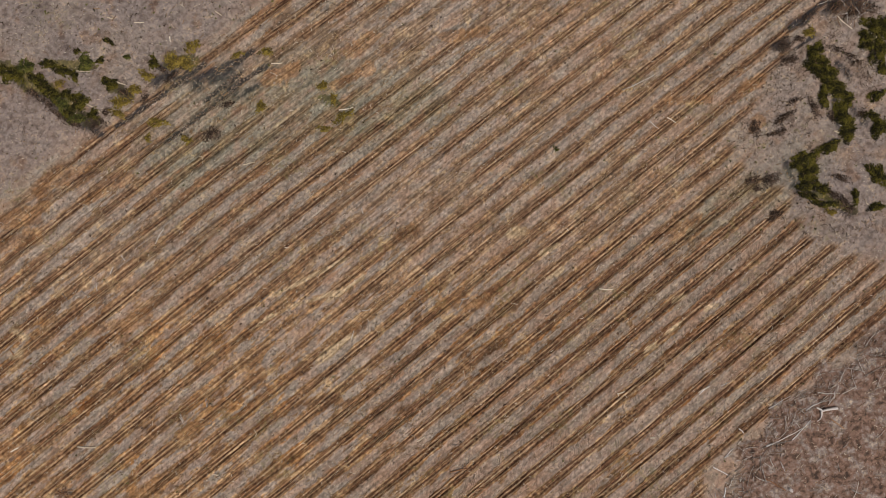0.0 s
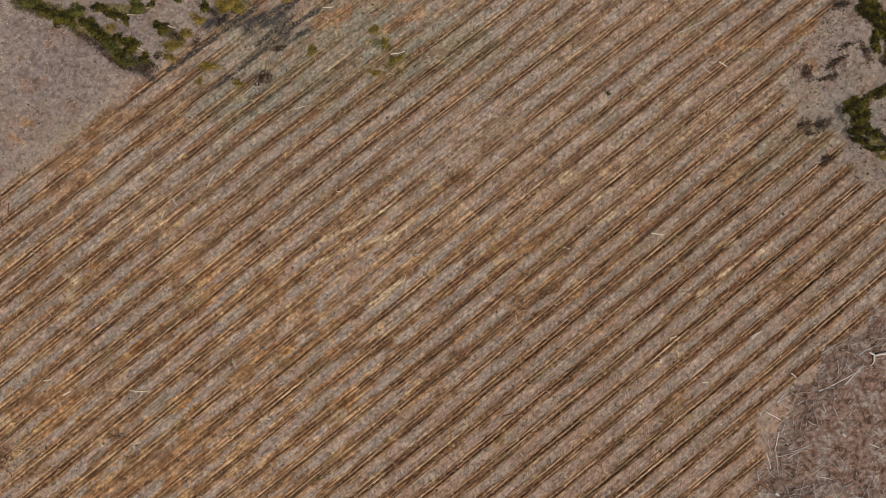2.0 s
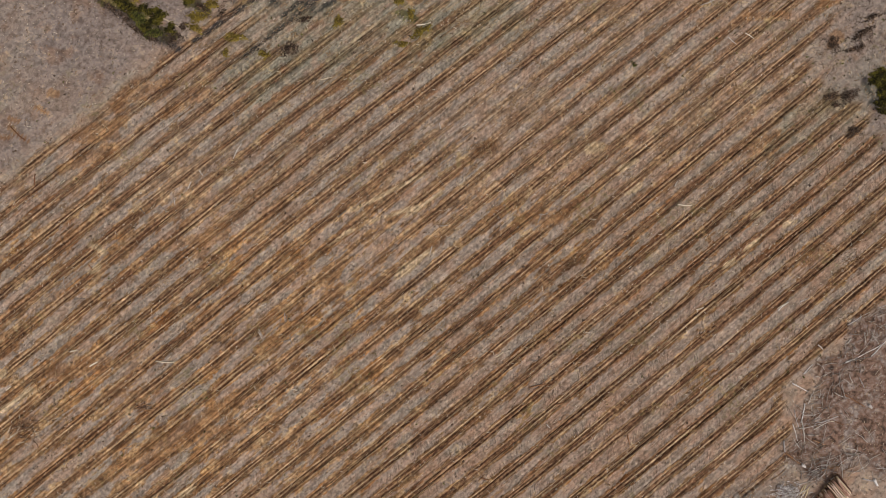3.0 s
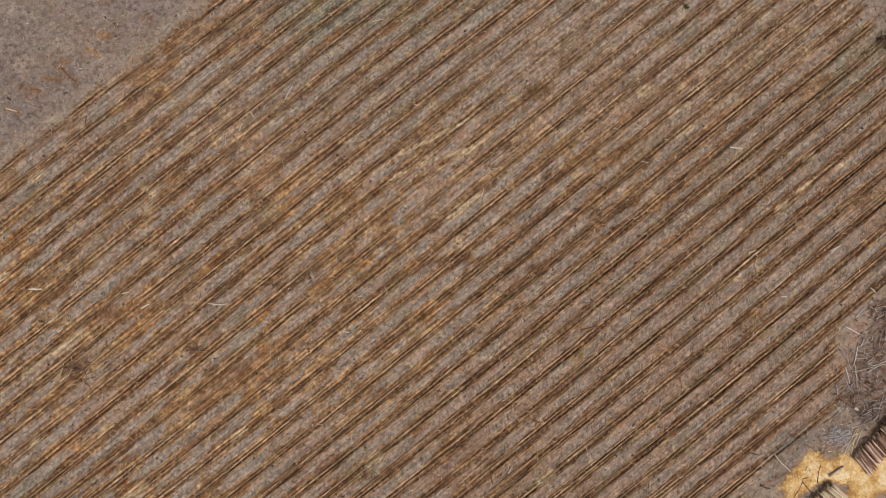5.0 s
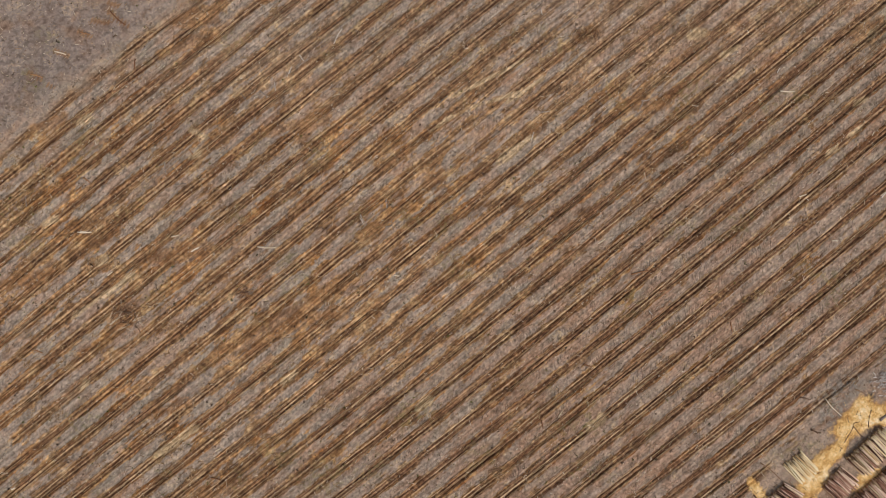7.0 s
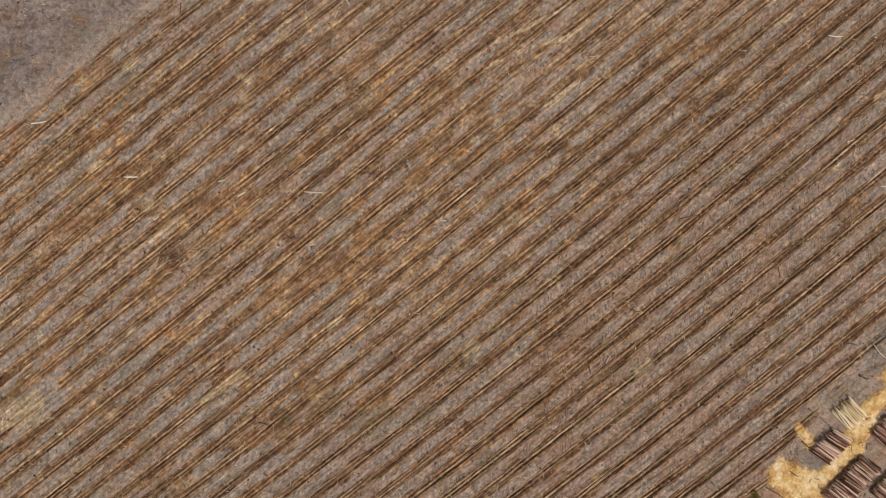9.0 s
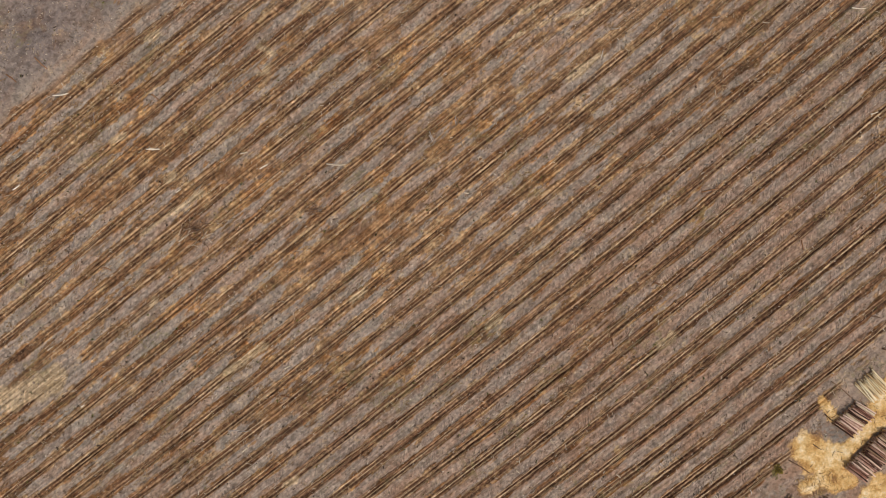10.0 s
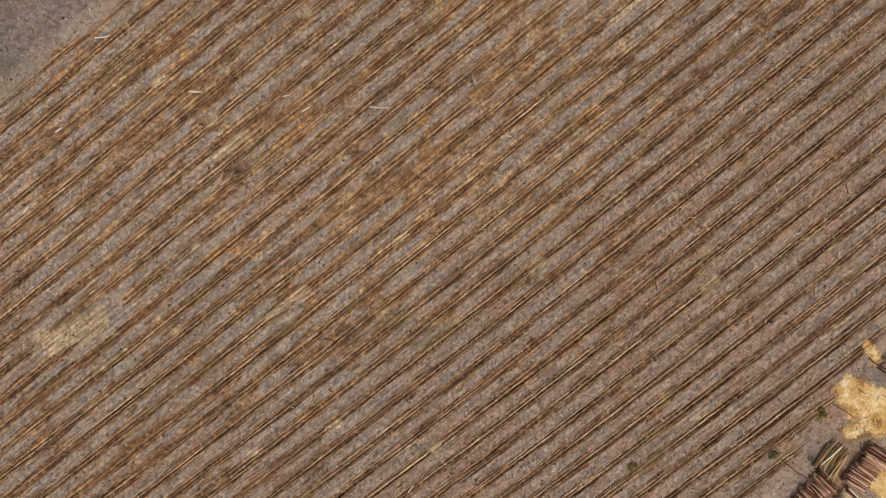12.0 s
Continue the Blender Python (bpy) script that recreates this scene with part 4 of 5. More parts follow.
def lumps(name, x, y, size, material, label, category, seed, flat=0.6):
    """Small rough clods in one mesh."""
    g = np.random.default_rng(seed)
    n = len(x)
    shape = np.array([(1, 0, 0), (0, 1, 0), (-1, 0, 0), (0, -1, 0), (0, 0, 1), (0, 0, -0.4)], float)
    v = shape[None] * g.uniform(0.6, 1.3, (n, 6, 1)) * np.asarray(size)[:, None, None]
    v[:, :, :2] += g.normal(0, 0.15, (n, 6, 2)) * np.asarray(size)[:, None, None]
    yaw = g.uniform(0, 6.28, n)
    c, s = np.cos(yaw)[:, None], np.sin(yaw)[:, None]
    vx, vy = v[..., 0] * c - v[..., 1] * s, v[..., 0] * s + v[..., 1] * c
    z = ground_height(x, y)
    verts = np.stack([vx + x[:, None], vy + y[:, None], v[..., 2] * flat + z[:, None]], -1).reshape(-1, 3)
    tri = np.array([(0, 1, 4), (1, 2, 4), (2, 3, 4), (3, 0, 4), (1, 0, 5), (2, 1, 5), (3, 2, 5), (0, 3, 5)])
    faces = (np.arange(n)[:, None, None] * 6 + tri[None]).reshape(-1, 3)
    return tagged(new(name, mesh_of(name, verts, faces, material, False)), label, category, kind="stuff")


def clods():
    g, x, y, d, f = scatter(52000, 27)
    keep = (g.random(len(x)) < np.where(f > 0.5, np.where(d > 0.2, 0.55, 0.25), 0.35)) & (blobs(DUST, x, y, 30) < 0.3)
    x, y = x[keep], y[keep]
    lumps("soil_clods", x, y, np.clip(g.lognormal(-2.75, 0.42, len(x)), 0.03, 0.2), CLOD, "small clods of turned soil", "clods", 28)


def blades(name, x, y, size, count, material, label, category, seed, spread=1.0):
    """Tufts of bent blades, `count` to a tuft, in one mesh."""
    g = np.random.default_rng(seed)
    n = len(x) * count
    x, y, size = (np.repeat(np.asarray(v, float), count) for v in (x, y, size))
    z = ground_height(x, y)
    yaw, lean = g.uniform(0, 6.28, n), g.uniform(0.4, 1.0, n) * spread
    c, s = np.cos(yaw), np.sin(yaw)
    w = size * g.uniform(0.12, 0.24, n)
    x, y = x + g.normal(0, 0.25, n) * size, y + g.normal(0, 0.25, n) * size
    out = []
    for t, side in ((0, -0.6), (0, 0.6), (0.6, 1), (0.6, -1), (1, 0)):
        reach, rise = size * lean * t, size * (t - 0.45 * t * t) * (1.1 - 0.5 * lean)
        out.append(np.stack([x + c * reach - s * w * side, y + s * reach + c * w * side, z + rise], -1))
    verts = np.stack(out, 1).reshape(-1, 3)
    tri = np.array([(0, 1, 2), (0, 2, 3), (3, 2, 4)])
    faces = (np.arange(n)[:, None, None] * 5 + tri[None]).reshape(-1, 3)
    return tagged(new(name, mesh_of(name, verts, faces, material, False)), label, category, kind="stuff")


def weeds():
    g, x, y, d, f = scatter(26000, 29)
    east = smooth(30, 40, x) * smooth(2, 8, y)
    west = smooth(-0.2, -1.5, row_phase(x, y) + 15)
    south = smooth(-30, -50, y + 0.35 * x)
    want = np.clip(0.03 + 0.13 * south * (d > 0.2) + 0.16 * east + 0.14 * west * (lattice(x, y, 3.0, 74) > 0.1) + 0.25 * blobs(GREEN, x, y, 37), 0, 1)
    keep = (g.random(len(x)) < want) & (blobs(DUST, x, y, 30) < 0.2)
    x, y = x[keep], y[keep]
    half = g.random(len(x)) < 0.55
    blades("dry_weeds", x[half], y[half], g.uniform(0.08, 0.22, half.sum()), 9, LEAF_DRY, "small dead brown weeds between the furrows", "weeds", 75)
    blades("green_weeds", x[~half], y[~half], g.uniform(0.08, 0.2, (~half).sum()), 9, LEAF_GREEN, "small dark green weeds between the furrows", "weeds", 76)


def shrub(x, y, rx, ry, tall, yaw, material, label, seed, leaf=0.13, thick=360):
    """A low shrub: bent stems and an uneven crown of small leaves."""
    g = np.random.default_rng(seed)
    thing = tagged(new("shrub"), label, "shrub", "shrubs round the field")
    ground = height_at(x, y)
    thing.matrix_basis = pose(x, y, ground, 0, 0, yaw)
    n = int(thick * rx * ry * 3.14)
    a, r = g.uniform(0, 6.28, n), np.sqrt(g.random(n))
    rim = 1 + 0.28 * np.sin(2 * a + seed) + 0.22 * np.sin(3 * a + 2.1 * seed) + 0.18 * np.sin(5 * a + seed * 0.7) + 0.16 * g.normal(0, 1, n) * (r > 0.7)
    px, py = np.cos(a) * r * rx * rim, np.sin(a) * r * ry * rim
    bumps = 0.75 + 0.5 * lattice(px + x + 50, py + y + 50, 0.45, 77)
    gaps = lattice(px + x, py + y, 0.45, 78) > -0.75
    pz = tall * np.sqrt(np.clip(1 - r**2.2, 0.02, 1)) * bumps * g.uniform(0.45, 1.0, n) + 0.02
    px, py, pz = px[gaps], py[gaps], pz[gaps]
    n = len(px)
    tilt, turn = g.uniform(-0.55, 0.55, (n, 2)), g.uniform(0, 6.28, n)
    size = leaf * g.uniform(0.5, 1.5, n)
    c, s = np.cos(turn), np.sin(turn)
    corner = ((-1, 0), (0, -0.38), (1, 0), (0, 0.38))
    vs = []
    for u, v in corner:
        lx, ly = (u * c - v * s) * size, (u * s + v * c) * size
        vs.append(np.stack([px + lx, py + ly, np.maximum(pz + lx * tilt[:, 0] + ly * tilt[:, 1], -0.02)], -1))
    verts = np.stack(vs, 1).reshape(-1, 3)
    faces = np.arange(n * 4).reshape(n, 4)
    part("foliage", mesh_of("foliage", verts, faces, material, False), thing)
    bm = bmesh.new()
    for k in range(7):
        ang, reach = g.uniform(0, 6.28), g.uniform(0.4, 0.8)
        tip = Vector((math.cos(ang) * rx * reach, math.sin(ang) * ry * reach, tall * g.uniform(0.4, 0.8)))
        foot = Vector((g.normal(0, 0.08), g.normal(0, 0.08), -0.05))
        knee = foot.lerp(tip, 0.5) + Vector((0, 0, 0.12 * tall))
        rings = []
        for p, w in ((foot, 0.03), (knee, 0.022), (tip, 0.008)):
            rings.append([bm.verts.new(p + Vector((math.cos(q) * w, math.sin(q) * w, 0))) for q in (0, 1.57, 3.14, 4.71)])
        for p, q in zip(rings, rings[1:]):
            for m in range(4):
                bm.faces.new((p[m], p[(m + 1) % 4], q[(m + 1) % 4], q[m]))
        bm.faces.new(rings[-1])
    me = bpy.data.meshes.new("stem")
    bm.to_mesh(me)
    bm.free()
    me.materials.append(BROWN_WOOD)
    part("stem", me, thing)
    return thing


def stick(x0, y0, x1, y1, r, material, label, seed, kind="stick", bend=0.06):
    """One fallen stick or pole lying on the soil, with a cut stub of a twig."""
    g = np.random.default_rng(seed)
    a, b = Vector((x0, y0, 0)), Vector((x1, y1, 0))
    mid = (a + b) / 2
    top = max(height_at(*a.lerp(b, t).xy) for t in (0, 0.25, 0.5, 0.75, 1))
    long, cuts, sides = (b - a).length, 6, 6
    bm = bmesh.new()
    rings = []
    swing, dip = g.uniform(-1, 1) * bend * long, g.uniform(0, 0.03) * long
    for k in range(cuts):
        t = k / (cuts - 1)
        w = r * (1.1 - 0.35 * t) * g.uniform(0.9, 1.1)
        mid_y, mid_z = swing * 4 * t * (1 - t) + g.normal(0, 0.008) * long, -dip * 4 * t * (1 - t)
        rings.append([bm.verts.new(((t - 0.5) * long, mid_y + math.cos(6.283 * s / sides) * w, mid_z + math.sin(6.283 * s / sides) * w)) for s in range(sides)])
    for p, q in zip(rings, rings[1:]):
        for s in range(sides):
            bm.faces.new((p[s], p[(s + 1) % sides], q[(s + 1) % sides], q[s])).smooth = True
    bm.faces.new(rings[0][::-1])
    bm.faces.new(rings[-1])
    # the stub
    t = g.uniform(0.3, 0.7)
    root = Vector(((t - 0.5) * long, swing * 4 * t * (1 - t), -dip * 4 * t * (1 - t)))
    tip = root + Vector((long * 0.06, g.choice((-1, 1)) * (long * 0.05 + r), r * 0.6))
    p = [bm.verts.new(root + Vector((math.cos(q) * r * 0.5, 0, math.sin(q) * r * 0.5))) for q in (0, 2.1, 4.2)]
    q = [bm.verts.new(tip + Vector((math.cos(w) * r * 0.35, 0, math.sin(w) * r * 0.35))) for w in (0, 2.1, 4.2)]
    for s in range(3):
        bm.faces.new((p[s], p[(s + 1) % 3], q[(s + 1) % 3], q[s]))
    bm.faces.new(q)
    bmesh.ops.recalc_face_normals(bm, faces=bm.faces)
    me = bpy.data.meshes.new(kind)
    bm.to_mesh(me)
    bm.free()
    me.materials.append(material)
    ob = new(kind, me)
    ob.matrix_basis = pose(mid.x, mid.y, top + r * 0.55, 0, 0, math.degrees(math.atan2(y1 - y0, x1 - x0)))
    return tagged(ob, label, "stick", "fallen sticks")


def heap(name, x, y, size, count, materials, label, category, seed, long=(0.5, 1.4), r=(0.02, 0.045), tall=0.25):
    """A tangle of branches lying over one another."""
    g = np.random.default_rng(seed)
    thing = tagged(new(name), label, category)
    for k in range(count // 2):
        px, py = x + g.normal(0, size * 0.5, 1), y + g.normal(0, size * 0.4, 1)
        ends = rods(g, px, py, g.uniform(*long, 1), 0.5, 0.35)
        part("branch", strand_mesh("branch", *ends, g.uniform(*r, 1), materials[k % len(materials)], 0.15, tall, sides=5, cuts=5, seed=seed + k + 1), thing)
    return thing


litter()
clods()
weeds()


def tyre_tracks():
    """Lines of wet lugs of earth that tyres pressed up at the north-west corner."""
    g = np.random.default_rng(66)
    places = []
    for run in ([(-34.8, 16.2), (-32.0, 18.3), (-29.4, 20.0)],
                [(-28.7, 20.7), (-26.7, 22.2), (-24.8, 23.6)],
                [(-22.4, 23.0), (-19.6, 25.0)],
                [(-29.3, 14.4), (-25.7, 17.4), (-22.4, 19.9), (-20.8, 21.6)],
                [(-20.6, 21.6), (-18.1, 23.2)],
                [(-24.9, 19.3), (-22.7, 21.1), (-20.9, 22.4)]):
        for (x0, y0), (x1, y1) in zip(run, run[1:]):
            t = np.arange(0, 1, 0.2 / math.hypot(x1 - x0, y1 - y0))
            places.append(np.stack([x0 + (x1 - x0) * t, y0 + (y1 - y0) * t], -1))
    p = np.concatenate(places)
    p = np.concatenate([p, p + (0.11, -0.13), p + (0.2, -0.22)]) + g.normal(0, 0.05, (3 * len(p), 2))
    lumps("wet_tyre_lugs", p[:, 0], p[:, 1], g.uniform(0.05, 0.12, len(p)), WET_CLOD, "dark wet lugs of earth in tyre tracks", "tyre track", 67, 0.7)
    # pale crumbs added on the north-west side as highlights of the lugs
    q = p + (-0.14, 0.16) + g.normal(0, 0.05, p.shape)
    q = q[g.random(len(q)) < 0.5]
    lumps("dry_tyre_lugs", q[:, 0], q[:, 1], g.uniform(0.06, 0.13, len(q)), CLOD, "pale crumbs added as highlights beside tyre tracks", "tyre track", 68, 0.5)


tyre_tracks()

# ---- brushwood on the forest floor east of the field ----


def brushwood():
    g = np.random.default_rng(51)
    x, y = g.uniform(30, 60, 11000), g.uniform(-36, -2, 11000)
    deep = inside(SLASH, x, y) + 1.2 * lattice(x, y, 2.5, 31)
    rim = np.exp(-(((deep - 0.8) / 1.3) ** 2))
    keep = (deep > -0.6) & (g.random(len(x)) < 0.05 + 0.55 * rim)
    x, y, rim = x[keep], y[keep], rim[keep]
    length = np.clip(g.lognormal(-0.55, 0.55, len(x)), 0.2, 2.6)
    pale = g.random(len(x)) < 0.35 + 0.25 * rim
    for kind, which, material, label in (("grey_brushwood", pale, GREY_WOOD, "tangled grey twigs and branches of felled trees"), ("brown_brushwood", ~pale, BROWN_WOOD, "brown twigs and bark on the forest floor")):
        n = which.sum()
        ob = new(kind, strand_mesh(kind, *rods(g, x[which], y[which], length[which], 0.6, 0.25), g.uniform(0.018, 0.038, n), material, 0.07, 0.25, cuts=4, seed=52))
        tagged(ob, label, "brushwood", kind="stuff")
    x, y = g.uniform(30, 58, 2600), g.uniform(-34, -4, 2600)
    deep = inside(SLASH, x, y)
    keep = (deep > -0.4) & (g.random(2600) < 0.03 + 0.22 * np.exp(-(((deep - 1.2) / 1.6) ** 2)))
    x, y = x[keep], y[keep]
    ob = new("grey_branches", strand_mesh("grey_branches", *rods(g, x, y, g.uniform(0.8, 2.6, len(x)), 0.6, 0.3), g.uniform(0.026, 0.048, len(x)), GREY_WOOD, 0.06, 0.3, sides=5, cuts=5, seed=53))
    tagged(ob, "longer grey branches strewn along the field's edge", "branches", kind="stuff")


brushwood()


def dead_heath():
    """Dark dead stalks on the sand between the shrubs, and along the north-west ditch."""
    g = np.random.default_rng(55)
    x, y = g.uniform(34, 56, 9000), g.uniform(3, 33, 9000)
    keep = (inside(FIELD, x, y) < 0.3) & (g.random(9000) < np.clip(0.02 + 1.3 * lattice(x, y, 2.6, 79) + 0.5 * lattice(x, y, 0.8, 80) + 0.5 * np.exp(-(((x - 0.35 * y - 33) / 2.5) ** 2)), 0, 1))
    x2, y2 = g.uniform(-49, -20, 3000), g.uniform(14, 32, 3000)
    keep2 = (inside(FIELD, x2, y2) < 0.5) & (g.random(3000) < np.clip(-0.1 + 1.1 * lattice(x2, y2, 2.2, 81) + 0.5 * lattice(x2, y2, 0.8, 82), 0, 0.8))
    x, y = np.r_[x[keep], x2[keep2]], np.r_[y[keep], y2[keep2]]
    ob = new("dead_heath", strand_mesh("dead_heath", *rods(g, x, y, np.clip(g.lognormal(-1.1, 0.5, len(x)), 0.15, 1.1), 0.7, 0.2), g.uniform(0.008, 0.022, len(x)), DARK_WOOD, 0.03, 0.1, cuts=4, seed=56))
    tagged(ob, "dark dead heath stalks on pale sand", "heath", kind="stuff")


dead_heath()


def forked_branch():
    """The bleached forked limb that lies on the brushwood."""
    thing = tagged(new("forked_branch"), "bleached forked branch lying on grey brushwood", "branch")
    for k, (x0, y0, x1, y1, r) in enumerate([(46.7, -15.5, 44.8, -15.85, 0.11), (44.95, -15.8, 44.35, -15.45, 0.08), (44.9, -15.8, 44.85, -16.5, 0.085), (44.9, -16.4, 44.4, -17.0, 0.05)]):
        part("limb", strand_mesh("limb", [x0], [y0], [x1], [y1], [r * 1.35], BLEACHED, 0.1, sides=8, cuts=6, seed=90 + k), thing, pose(0, 0, 0.08))
    return thing


forked_branch()
BOUGHS = [(38.32, -19.9, 41.5, -19.16, 0.07), (41.5, -19.09, 43.68, -16.88, 0.06), (43.17, -15.79, 44.88, -14.84, 0.08), (44.88, -14.84, 46.38, -14.4, 0.07), (46.38, -14.46, 46.52, -13.57, 0.05), (38.9, -15.58, 43.28, -13.37, 0.06), (48.28, -24.66, 49.51, -25.24, 0.08), (32.81, -22.28, 34.21, -23.05, 0.06),
          (40.11, -21.5, 40.67, -22.64, 0.06), (38.95, -21.11, 39.32, -22.0, 0.06), (44.25, -25.77, 45.41, -26.22, 0.05), (35.01, -26.59, 37.66, -25.85, 0.06), (37.5, -23.32, 38.33, -23.71, 0.06), (33.79, -21.08, 34.83, -20.01, 0.07), (30.97, -13.96, 32.14, -13.01, 0.07), (33.43, -13.01, 34.41, -12.57, 0.06)]
BOUGHS += [(35.44, -17.79, 36.01, -18.3, 0.06), (33.85, -24.36, 33.37, -26.51, 0.08), (33.44, -26.25, 33.79, -28.91, 0.08), (32.68, -25.05, 33.17, -26.95, 0.05), (32.47, -26.63, 32.96, -28.52, 0.05), (34.53, -26.32, 38.15, -25.52, 0.05), (31.42, -28.51, 31.53, -29.78, 0.09), (38.56, -19.81, 42.67, -17.79, 0.07),
           (37.28, -23.17, 38.18, -23.62, 0.06), (32.47, -22.08, 34.19, -22.97, 0.06), (40.35, -32.79, 41.64, -33.05, 0.08)]
RUSTY = [(38.18, -23.30, 40.74, -24.77, 0.07), (31.65, -29.90, 33.56, -31.36, 0.07), (37.10, -26.34, 38.26, -26.78, 0.05), (34.76, -28.47, 36.16, -29.05, 0.05), (35.61, -31.88, 38.06, -31.39, 0.05), (46.02, -16.76, 47.49, -17.85, 0.06)]
STUBS = [(41.07, -24.52, 41.45, -24.90, 0.16), (33.37, -31.17, 33.82, -31.43, 0.17), (41.64, -32.86, 42.01, -33.62, 0.16)]
for k, (x0, y0, x1, y1, r) in enumerate(BOUGHS):
    stick(x0, y0, x1, y1, r, ASHEN_WOOD if k % 3 else GREY_WOOD, "long grey weathered branch on the brushwood", 300 + k, "fallen_branch", 0.06)
for k, (x0, y0, x1, y1, r) in enumerate(RUSTY):
    stick(x0, y0, x1, y1, r, RUST_WOOD, "orange-brown split pole on the brushwood", 340 + k, "fallen_branch", 0.02)
for k, (x0, y0, x1, y1, r) in enumerate(STUBS):
    stick(x0, y0, x1, y1, r, ASHEN_WOOD, "short bleached stump of a branch on the forest floor", 350 + k, "branch_stump", 0.02)

# ---- sticks that lie singly in the field and on the headlands ----
PALE = [(-54.48, -27.86, -53.69, -27.12), (-53.51, -26.87, -52.9, -26.2), (-68.1, -12.0, -66.46, -11.75), (-57.76, -17.68, -56.55, -17.8), (-54.84, -22.52, -54.29, -22.09), (-68.51, -39.6, -67.91, -39.18), (-38.52, -19.37, -36.43, -19.43), (-47.88, -18.28, -47.09, -18.09),
        (-45.75, -19.93, -44.89, -19.44), (-72.31, -22.23, -71.58, -21.68), (-75.6, -30.76, -75.06, -30.15), (-64.93, -45.7, -64.57, -45.46), (-22.02, -18.67, -21.46, -18.61), (-23.51, -22.5, -22.96, -22.62), (-34.35, -61.23, -33.74, -60.38), (-47.58, -50.66, -47.03, -50.17),
        (-32.91, -42.17, -32.48, -41.86), (-5.44, -38.26, -4.94, -37.45), (-0.98, -19.07, -0.04, -18.45), (-43.01, -41.7, -42.4, -41.4)]
PALE += [(-17.88, -52.84, -17.51, -53.15), (-57.35, -58.26, -56.87, -58.51), (-14.1, -49.61, -13.79, -49.98), (-6.94, -53.34, -6.45, -53.71), (-60.75, 2.06, -59.52, 1.69), (-58.07, -17.78, -56.66, -17.78)]
GREY = [(-48.68, -10.04, -48.56, -11.33), (-57.03, -23.62, -56.6, -22.77), (-70.78, -29.24, -70.54, -28.51), (-65.94, -28.33, -65.76, -27.23), (-48.13, -22.7, -47.88, -21.59), (-47.52, -12.62, -46.35, -12.49), (-27.26, -15.84, -26.76, -16.7), (-24.17, -14.35, -24.23, -15.09),
        (-24.54, -17.25, -23.8, -17.07), (-23.8, -16.94, -23.56, -17.62), (3.01, -19.38, 3.82, -19.5), (4.72, -26.52, 5.09, -26.95), (-6.66, -46.7, -6.35, -47.01), (-49.1, -48.33, -47.89, -48.28), (-48.01, -48.52, -46.61, -48.35), (-70.19, -22.53, -70.13, -21.8),
        (-52.77, -22.21, -52.03, -21.6), (-49.23, -10.47, -48.56, -10.22), (-63.73, -13.95, -63.6, -15.05), (7.83, -55.15, 8.01, -55.65)]
GREY += [(-50.62, -61.11, -50.44, -60.62), (-2.1, -52.14, -1.79, -52.51), (-58.38, 9.84, -57.45, 10.1), (-51.2, 2.23, -50.1, 3.36)]
BROWN = [(-51.88, 8.75, -50.82, 8.07), (-73.13, -9.69, -72.04, -10.54), (-70.11, -7.84, -68.77, -9.06), (4.38, -10.98, 4.5, -11.91), (13.78, -27.76, 14.02, -28.88), (-43.44, -44.57, -42.4, -44.82), (-44.53, -47.01, -43.86, -46.53), (7.06, -58.47, 9.23, -59.97), (2.74, -22.48, 4.75, -22.05), (5.85, -24.34, 6.61, -24.22), (-7.3, -38.56, -7.12, -39.48), (-2.61, -32.39, -1.68, -32.64), (-62.78, -30.59, -61.75, -30.96), (-54.76, 6.6, -53.08, 5.04), (-58.01, 4.2, -56.9, 3.95), (-63.36, -0.45, -62.07, -0.82), (-52.0, 1.28, -51.98, -0.16), (-57.53, -11.83, -56.72, -12.45), (-46.05, -8.7, -45.55, -9.33)]
PALE_NORTH = [(47.42, 29.59, 49.24, 27.95), (30.83, -13.72, 31.94, -13.09), (4.26, -11.09, 4.52, -12.04), (-9.8, 18.25, -8.21, 18.58), (-20.56, 11.99, -19.17, 12.31), (27.58, 17.6, 28.55, 16.96), (19.65, -1.95, 21.26, -2.02), (21.63, -13.81, 22.47, -13.56), (25.31, -18.77, 25.96, -18.77), (-17.47, 23.49, -16.2, 23.56), (-35.9, 28.64, -35.26, 28.45), (-34.85, 21.39, -33.78, 21.01), (-38.21, 18.87, -36.38, 17.8), (-32.86, 28.08, -31.79, 28.09), (-39.27, 22.51, -37.7, 22.46), (-23.88, 29.45, -23.11, 28.93), (50.48, 7.94, 51.0, 7.48), (46.87, 16.13, 47.52, 15.87), (-28.92, 26.5, -28.79, 25.86)]
GREY_NORTH = [(-14.53, 20.8, -13.45, 21.9), (-18.54, -3.45, -17.6, -2.69), (25.62, 17.14, 26.59, 16.3), (22.4, 20.7, 24.03, 21.49), (23.05, 20.9, 26.12, 22.48), (23.57, 21.36, 23.83, 20.84), (33.98, -21.03, 34.76, -20.34), (-33.97, 1.8, -33.52, 1.17),
              (-35.19, -0.29, -34.83, 0.53), (-36.74, -1.23, -36.6, -2.18), (-38.28, -2.17, -37.46, -2.93), (-24.41, -14.13, -24.34, -15.07), (-27.32, -16.18, -26.88, -16.93), (-7.17, -4.41, -6.22, -4.29), (-8.3, -7.58, -8.05, -6.63), (4.27, -3.03, 3.76, -4.11),
              (3.95, -3.16, 4.91, -2.97), (19.35, 0.03, 19.67, 0.67), (-7.21, 7.17, -7.08, 6.53), (-4.03, 7.17, -4.66, 6.73)]
